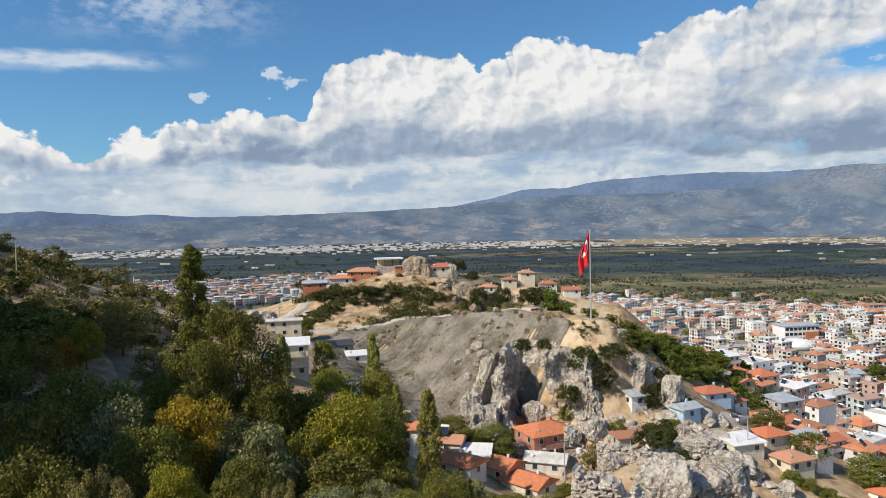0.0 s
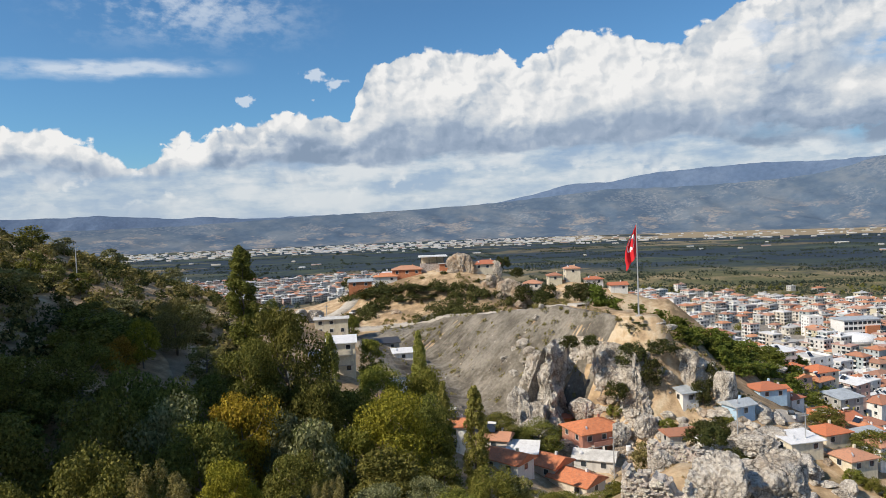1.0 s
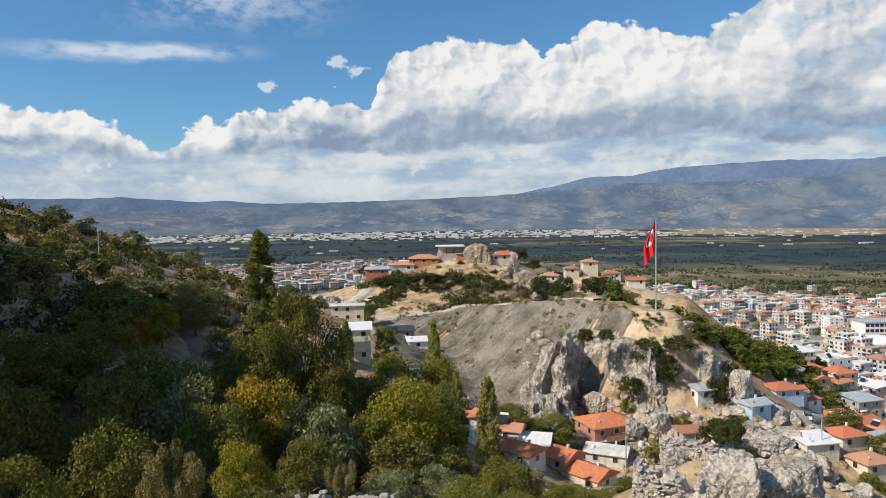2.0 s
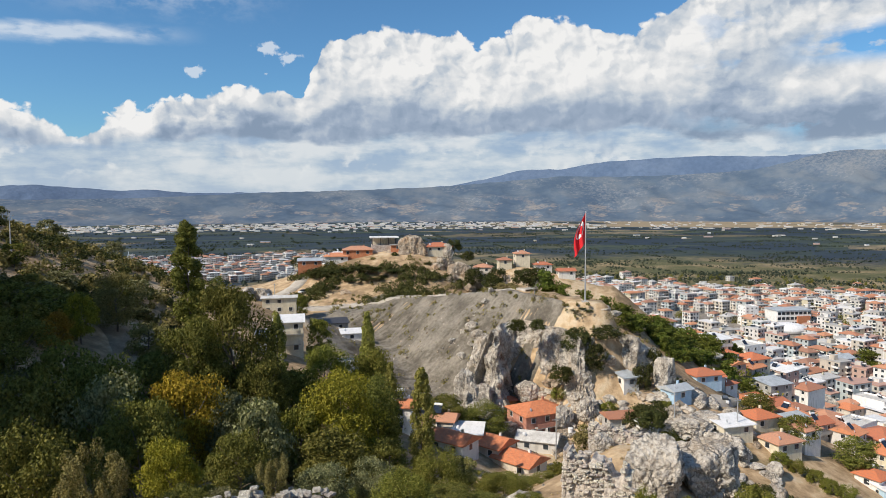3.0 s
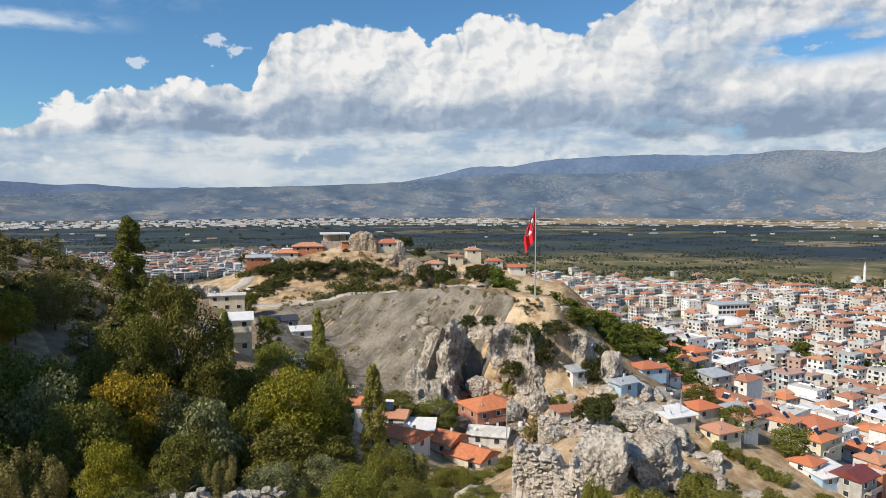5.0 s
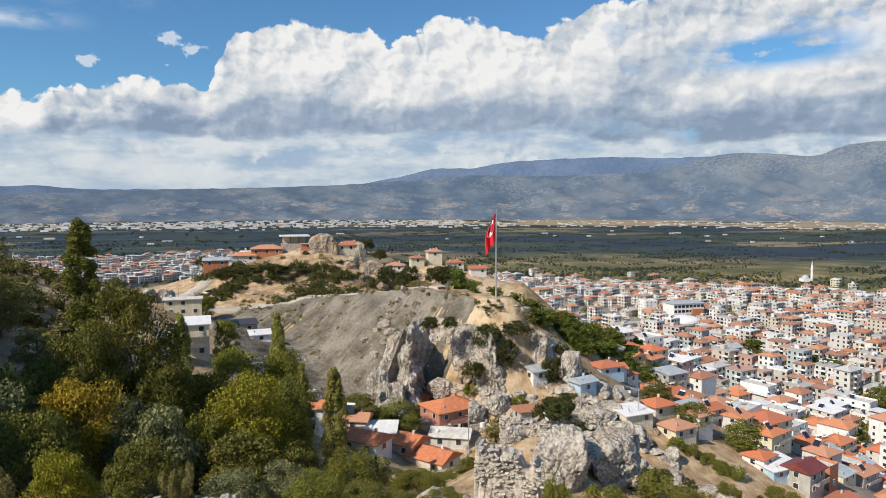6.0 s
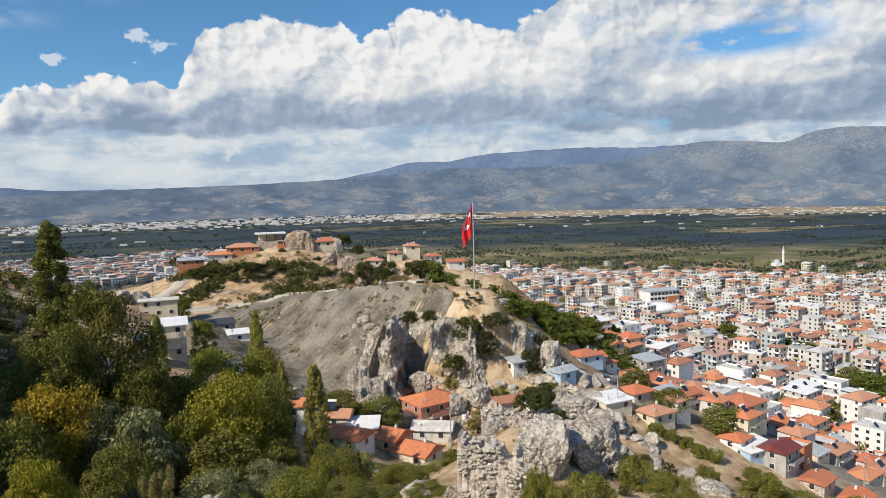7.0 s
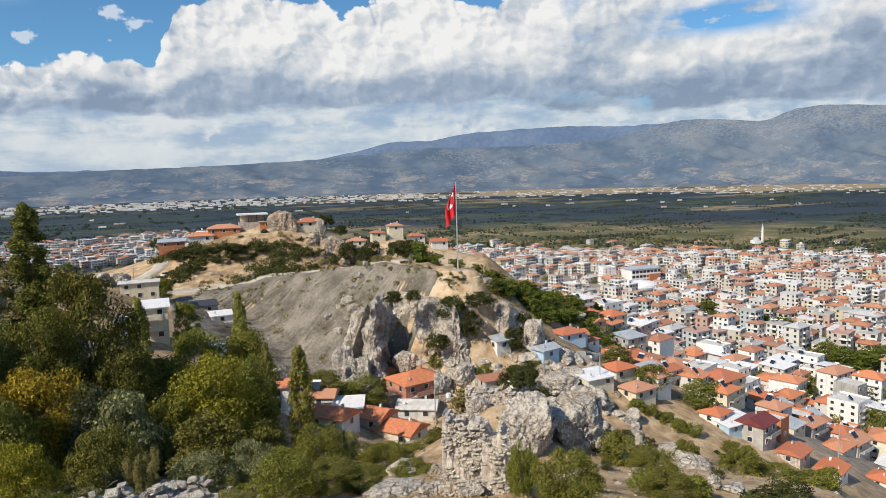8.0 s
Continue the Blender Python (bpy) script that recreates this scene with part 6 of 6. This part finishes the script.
# Dry grass and loose stones on the near slopes.
spots = []
for i in range(3600):
    a, d = rng.uniform(-16, 47), 16 * (125 / 16) ** rng.random()
    x, y = d * math.sin(math.radians(a)), d * math.cos(math.radians(a))
    if a < 6 and d > 34 or noise.noise(Vector((x / 7, y / 7, 9))) < -0.15:
        continue
    h = rng.uniform(0.12, 0.38)
    spots.append((x, y, h, h * 1.8))
thicket("dry_grass", spots, 12, STRAW, "straw-coloured dry grass tufts on the slope", 0.16)
pebbles = bmesh.new()
for i in range(520):
    a, d = rng.uniform(-16, 47), 17 * (120 / 17) ** rng.random()
    x, y = d * math.sin(math.radians(a)), d * math.cos(math.radians(a))
    if a < 6 and d > 34:
        continue
    r = rng.uniform(0.06, 0.26) * (0.6 + d / 90)
    z = gz(x, y) + r * 0.2
    ring = [pebbles.verts.new((x + r * rng.uniform(0.7, 1.2) * math.cos(k * 1.2566), y + r * rng.uniform(0.7, 1.2) * math.sin(k * 1.2566), z + rng.uniform(-0.3, 0.1) * r)) for k in range(5)]
    top, bot = pebbles.verts.new((x, y, z + r * rng.uniform(0.4, 0.7))), pebbles.verts.new((x, y, z - r))
    for k in range(5):
        pebbles.faces.new((ring[k], ring[(k + 1) % 5], top))
        pebbles.faces.new((ring[(k + 1) % 5], ring[k], bot))
stones = bpy.data.meshes.new("loose_stones")
pebbles.to_mesh(stones)
pebbles.free()
stones.materials.append(ROCK)
tagged(new("loose_stones", stones), "loose pale limestone pieces on dry soil", "stones", kind="stuff")


# ---- town ----
def town_sites():
    """Plots along slanting streets: small ones in the old quarter, blocks of flats beyond, thinning towards the fields."""
    rng = random.Random(4)
    sites = []
    for du, dv, near_, far_ in ((8.8, 7.8, 0, 270), (11.6, 9.6, 270, 1300)):
        for i in range(-int(950 / du), int(1230 / du)):
            for j in range(int(90 / dv), int(1260 / dv)):
                u, v = i * du + rng.uniform(-0.24, 0.24) * du, j * dv + rng.uniform(-0.2, 0.2) * dv
                if i % 6 == 0 or j % 8 == 0:
                    continue
                x, y = u * math.cos(0.45) + v * math.sin(0.12), v * math.cos(0.12) - u * math.sin(0.45) * 0.9
                r, a = math.hypot(x, y), math.degrees(math.atan2(x, y))
                if y < 60 or not near_ <= r < far_ or r > (1280 if a < -7 else 960 if a > 14 else 860) or a < -40 or a > 58:
                    continue
                right = a > 14 and r > 185 + max(0, 24 - a) * 9
                left = a < -7 and r > 900 or -7 <= a <= 14 and 560 < r < 860
                if not (right or left) or gz(x, y) > 44:
                    continue
                if a > 14 and r > 790 and rng.random() < min(0.96, (r - 790) / 70):
                    continue
                if any((x - p) ** 2 + (y - q) ** 2 < 150 for p, q in KEEP):
                    continue
                if rng.random() < 0.13 or (r > 300 and noise.noise(Vector((x / 90, y / 90, 2))) > 0.6):
                    continue
                sites.append((r, x, y, rng.choice([26, 26, 26, -64, 116, 206]) + rng.uniform(-7, 7)))
    return sorted(sites)


SITES = town_sites()
MODELS = []
rng = random.Random(8)
STYLES = [  # roof, covering, wall, storeys, width, depth, label
    ("hip", TILE, None, 2, 8.0, 7.0, "orange clay-tiled house with pale plaster walls"), ("gable", TILE, None, 2, 7.2, 6.4, "house under a plain red tiled roof"), ("hip", TILE, None, 3, 11.5, 8.5, "tiled apartment house with rows of windows"),
    ("shed", SHEET, None, 1, 7.0, 6.0, "low house under a white sheet-metal roof"), ("parapet", None, None, 2, 8.5, 7.0, "flat-roofed concrete house with a parapet"), ("hip", TILE, None, 1, 7.5, 6.5, "low tiled village house"),
    ("gable", ZINC, None, 2, 8.0, 6.5, "house under a grey sheet-metal roof"), ("hip", TILE, WHITE, 4, 12.5, 9.5, "tall white tiled apartment house"), ("shed", SHEET, None, 3, 11.0, 8.5, "apartment house with white sheet roof"),
    ("gable", TILE, None, 1, 6.4, 5.6, "small plastered house under clay tiles"), ("parapet", None, WHITE, 4, 13.0, 10.0, "white four-storey block with a flat roof"), ("gable", TILE, CONCRETE, 2, 9.0, 6.4, "bare concrete house under faded tiles"),
    ("parapet", None, BRICK, 2, 7.0, 6.4, "unplastered brick house with a flat roof"), ("shed", ZINC, CREAM, 1, 9.0, 5.0, "long low shed with grey sheet roof"), ("hip", TILE, CREAM, 3, 9.5, 8.5, "cream three-storey house under orange tiles")]
for i, (roof, tile, wall, floors, w, d, text) in enumerate(STYLES):
    MODELS.append(house(pose(0, 0, -500), w, d, floors, roof, text, wall=wall, tile=tile, seed=i, group="houses of the town", balcony=floors > 1 and i != 12, solar=i in (0, 1, 4, 8, 10, 11), sides="flr", rise=0.9 if roof == "shed" else None))
for k, (r, x, y, turn) in enumerate(SITES[:190]):
    pick = (0, 0, 1, 1, 3, 3, 4, 5, 5, 6, 9, 9, 11, 11, 12, 13, 14) if r < 262 else (0, 2, 4, 7, 8, 10, 14)
    copy_thing(MODELS[rng.choice(pick)], on(x, y, turn, rng.uniform(-0.8, 0.4)) @ Matrix.Diagonal((rng.uniform(0.7, 1.1), rng.uniform(0.75, 1.05), rng.uniform(0.78, 1.0), 1)))
for m in MODELS:
    for o in (*m.children_recursive, m):
        bpy.data.objects.remove(o)


def far_town(sites):
    """The rest of the town in one mesh: walls, roofs, windows, balconies and what stands on the roofs."""
    rng = random.Random(21)
    V, F, I = [], [], []

    def add(vs, fs, mi):
        o = len(V)
        V.extend(vs)
        F.extend([tuple(o + k for k in f) for f in fs])
        I.extend([mi] * len(fs))

    sides = [(0, 1, 5, 4), (1, 2, 6, 5), (2, 3, 7, 6), (3, 0, 4, 7), (4, 5, 6, 7)]
    for r, x, y, turn in sites:
        flats = r > 270 and rng.random() < 0.66
        if flats:
            w, d, n = rng.uniform(8, 14.5), rng.uniform(7, 9.5), rng.choice([2, 3, 3, 3, 4, 5] if x < 0 or r < 420 else [2, 2, 3, 3, 4] if r < 760 else [2, 2, 3])
        else:
            w, d, n = rng.uniform(6, 9.5), rng.uniform(5, 8), rng.choice([1, 1, 1, 2, 2])
        h, g = n * 2.85, gz(x, y)
        c, s = math.cos(math.radians(turn)), math.sin(math.radians(turn))

        def at(px, py, pz):
            return (x + px * c - py * s, y + px * s + py * c, g + pz)

        def block(x0, y0, z0, x1, y1, z1, mi, shut=False):
            add([at(px, py, z) for z in (z0, z1) for px, py in ((x0, y0), (x1, y0), (x1, y1), (x0, y1))], sides + ([(3, 2, 1, 0)] if shut else []), mi)

        a, b = w / 2, d / 2
        block(-a, -b, -2, a, b, h, 0)
        k = rng.random()
        if k < ((0.44 if flats else 0.74) if x > 0 else 0.3):
            a2, b2 = a + 0.6, b + 0.6
            run = max(0.3, a2 - b2)
            rise = rng.uniform(1.4, 2.3)
            add([at(px, py, z) for z in (h + 0.02, h + 0.25) for px, py in ((-a2, -b2), (a2, -b2), (a2, b2), (-a2, b2))] + [at(-run, 0, h + rise), at(run, 0, h + rise)], [(3, 2, 1, 0), (0, 1, 5, 4), (1, 2, 6, 5), (2, 3, 7, 6), (3, 0, 4, 7), (4, 5, 9, 8), (6, 7, 8, 9), (5, 6, 9), (7, 4, 8)], 1)
            block(a * 0.3, b * 0.2, h, a * 0.3 + 0.6, b * 0.2 + 0.6, h + rise + 0.7, 0)
        else:
            block(-a - 0.25, -b - 0.25, h + 0.02, a + 0.25, b + 0.25, h + rng.uniform(0.3, 0.9), 4)
            if rng.random() < 0.6:
                px, py = rng.uniform(-0.5, 0.2) * a, rng.uniform(-0.3, 0.2) * b
                block(px, py, h + 0.3, px + rng.uniform(2.2, 4), py + 2.6, h + rng.uniform(1.6, 3.0), 0)
        for q in range(rng.choice([0, 1, 1, 2, 3]) if flats else rng.choice([0, 1])):  # solar heaters
            px, py = rng.uniform(-0.8, 0.6) * a, rng.uniform(-0.6, 0.3) * b
            z = h + (1.1 if k < 0.7 else 0.9)
            add([at(px, py, z), at(px + 1.7, py, z), at(px + 1.7, py + 1.1, z + 1.0), at(px, py + 1.1, z + 1.0)], [(0, 1, 2, 3)], 2)
            block(px, py + 1.15, z + 0.8, px + 1.7, py + 1.7, z + 1.35, 3, True)
        for ax, ay, size, off in ((0, -1, w, b), (0, 1, w, b), (-1, 0, d, a), (1, 0, d, a)):
            if (ax * c - ay * s) * x + (ax * s + ay * c) * y > 0:
                continue
            m = max(1, int(size / 2.9))
            bal = flats and rng.random() < 0.75
            b0 = rng.choice([0, 0, m // 2])
            b1 = b0 + max(1, m // 2)

            def face(u, o, z):
                return at(u if ay else ax * o, ay * o if ay else u, z)

            for f in range(n):
                z = f * 2.85 + 0.9
                for i in range(m):
                    u = (i + 0.5) / m * size - size / 2
                    open_ = bal and f and b0 <= i < b1
                    hw, z0 = (1.05, z - 0.75) if open_ else (0.6, z)
                    if rng.random() < 0.12 and not open_:
                        continue
                    q = [face(u + e * hw, off + 0.05, zz) for e, zz in ((-1, z0), (1, z0), (1, z + 1.35), (-1, z + 1.35))]
                    add(q, [(0, 1, 2, 3)], 2)
                if bal and f:
                    u0, u1 = b0 / m * size - size / 2, b1 / m * size - size / 2
                    z0 = f * 2.85
                    vs = [face(u, o, zz) for zz in (z0 - 0.12, z0 + 0.95) for u, o in ((u0, off), (u1, off), (u1, off + 1.2), (u0, off + 1.2))]
                    add(vs, sides[:4] + [(0, 1, 2, 3)], 0 if f % 2 else 3)
    ob = new("town_houses", mesh_of("town_houses", V, F, [WALL_FAR, TILE_FAR, GLASS, WHITE, FLAT_FAR], I))
    tagged(ob, "dense town of pale apartment houses with red roofs", "houses", kind="stuff")


FLAT_FAR = material("far_flat_roof", [(0.56, 0.55, 0.53), (0.68, 0.67, 0.66), (0.42, 0.41, 0.39), (0.74, 0.74, 0.73), (0.48, 0.30, 0.24)], 0.3, 0.85, 0.1, per="island", dirt=0.2)
far_town(SITES[190:])


def plain_stuff():
    """Sheds, greenhouses and hedgerow trees of the plain."""
    rng = random.Random(33)
    V, F, I = [], [], []
    for i in range(2700):
        a = rng.uniform(-50, 60)
        r = rng.choice([rng.uniform(1700, 2700)] + [rng.uniform(2700, 3750), rng.uniform(2850, 3600)] * 4)
        if r < 2700 and i % 5 or a > 9 and r > 2800 and rng.random() < 0.75:
            continue
        x, y = r * math.sin(math.radians(a)), r * math.cos(math.radians(a))
        w, d, h = 6 + 24 * rng.random() ** 2, rng.uniform(5, 11), rng.uniform(2.2, 4.0)
        if i % 3 == 0 and a < 14:  # works and warehouses
            r = rng.uniform(2600, 3600)
            x, y = r * math.sin(math.radians(a)), r * math.cos(math.radians(a))
            w, d, h = rng.uniform(9, 34), rng.uniform(8, 15), rng.uniform(3, 5.5)
        g, o = gz(x, y), len(V)
        V += [(x + px, y + py, g + z) for z in (-1, h) for px, py in ((-w / 2, -d / 2), (w / 2, -d / 2), (w / 2, d / 2), (-w / 2, d / 2))]
        V += [(x - w / 2, y, g + h + 0.9), (x + w / 2, y, g + h + 0.9)]
        fs = [(0, 1, 5, 4), (1, 2, 6, 9, 5), (2, 3, 7, 6), (3, 0, 4, 8, 7), (4, 5, 9, 8), (6, 7, 8, 9)]
        F += [tuple(o + k for k in f) for f in fs]
        I += [0] * 4 + [1] * 2
    tagged(new("plain_sheds", mesh_of("plain_sheds", V, F, [WALL_FAR, SHED_ROOF], I)), "white sheds and greenhouses far over the plain", "sheds", kind="stuff")
    r2 = np.random.default_rng(5)
    P, Nn = [], []
    spots = []
    for i in range(700):  # hedgerows and orchard rows
        a, r = math.radians(r2.uniform(-48, 58)), 840 + 1900 * r2.uniform() ** 1.5
        t, n = r2.choice([0.25, 0.3, 1.85]) + r2.normal() * 0.1, int(r2.uniform(6, 22))
        for k in range(n):
            spots.append((r * math.sin(a) + math.cos(t) * k * 8 + r2.normal() * 1.5, r * math.cos(a) + math.sin(t) * k * 8 + r2.normal() * 1.5))
    for x, y in spots:
        s = r2.uniform(1.6, 3.4)
        d = r2.normal(size=(9, 3))
        d /= np.linalg.norm(d, axis=1, keepdims=True)
        P.append(np.array([x, y, gz(x, y) + s * 0.7]) + d * s * np.array([1, 1, 0.75]))
        Nn.append(d)
    v, f = leaves(np.concatenate(P), np.concatenate(Nn), 2.2, r2, 0.3)
    tagged(new("plain_trees", quick_mesh("plain_trees", v, f, LEAF_FAR)), "dark orchard and hedgerow trees across town and plain", "trees", kind="stuff")


plain_stuff()

spots = []
rng = random.Random(77)
for i in range(1700):
    a, r = rng.uniform(12, 56), 190 + 800 * rng.random() ** 1.2
    x, y = r * math.sin(math.radians(a)), r * math.cos(math.radians(a))
    if gz(x, y) < 46 and noise.noise(Vector((x / 60, y / 60, 1))) > -0.1:
        h = rng.uniform(3, 7)
        spots.append((x, y, h, h * rng.uniform(0.8, 1.3)))
thicket("town_trees", spots, 130, LEAF_MID, "green garden trees between the town houses", 0.7)
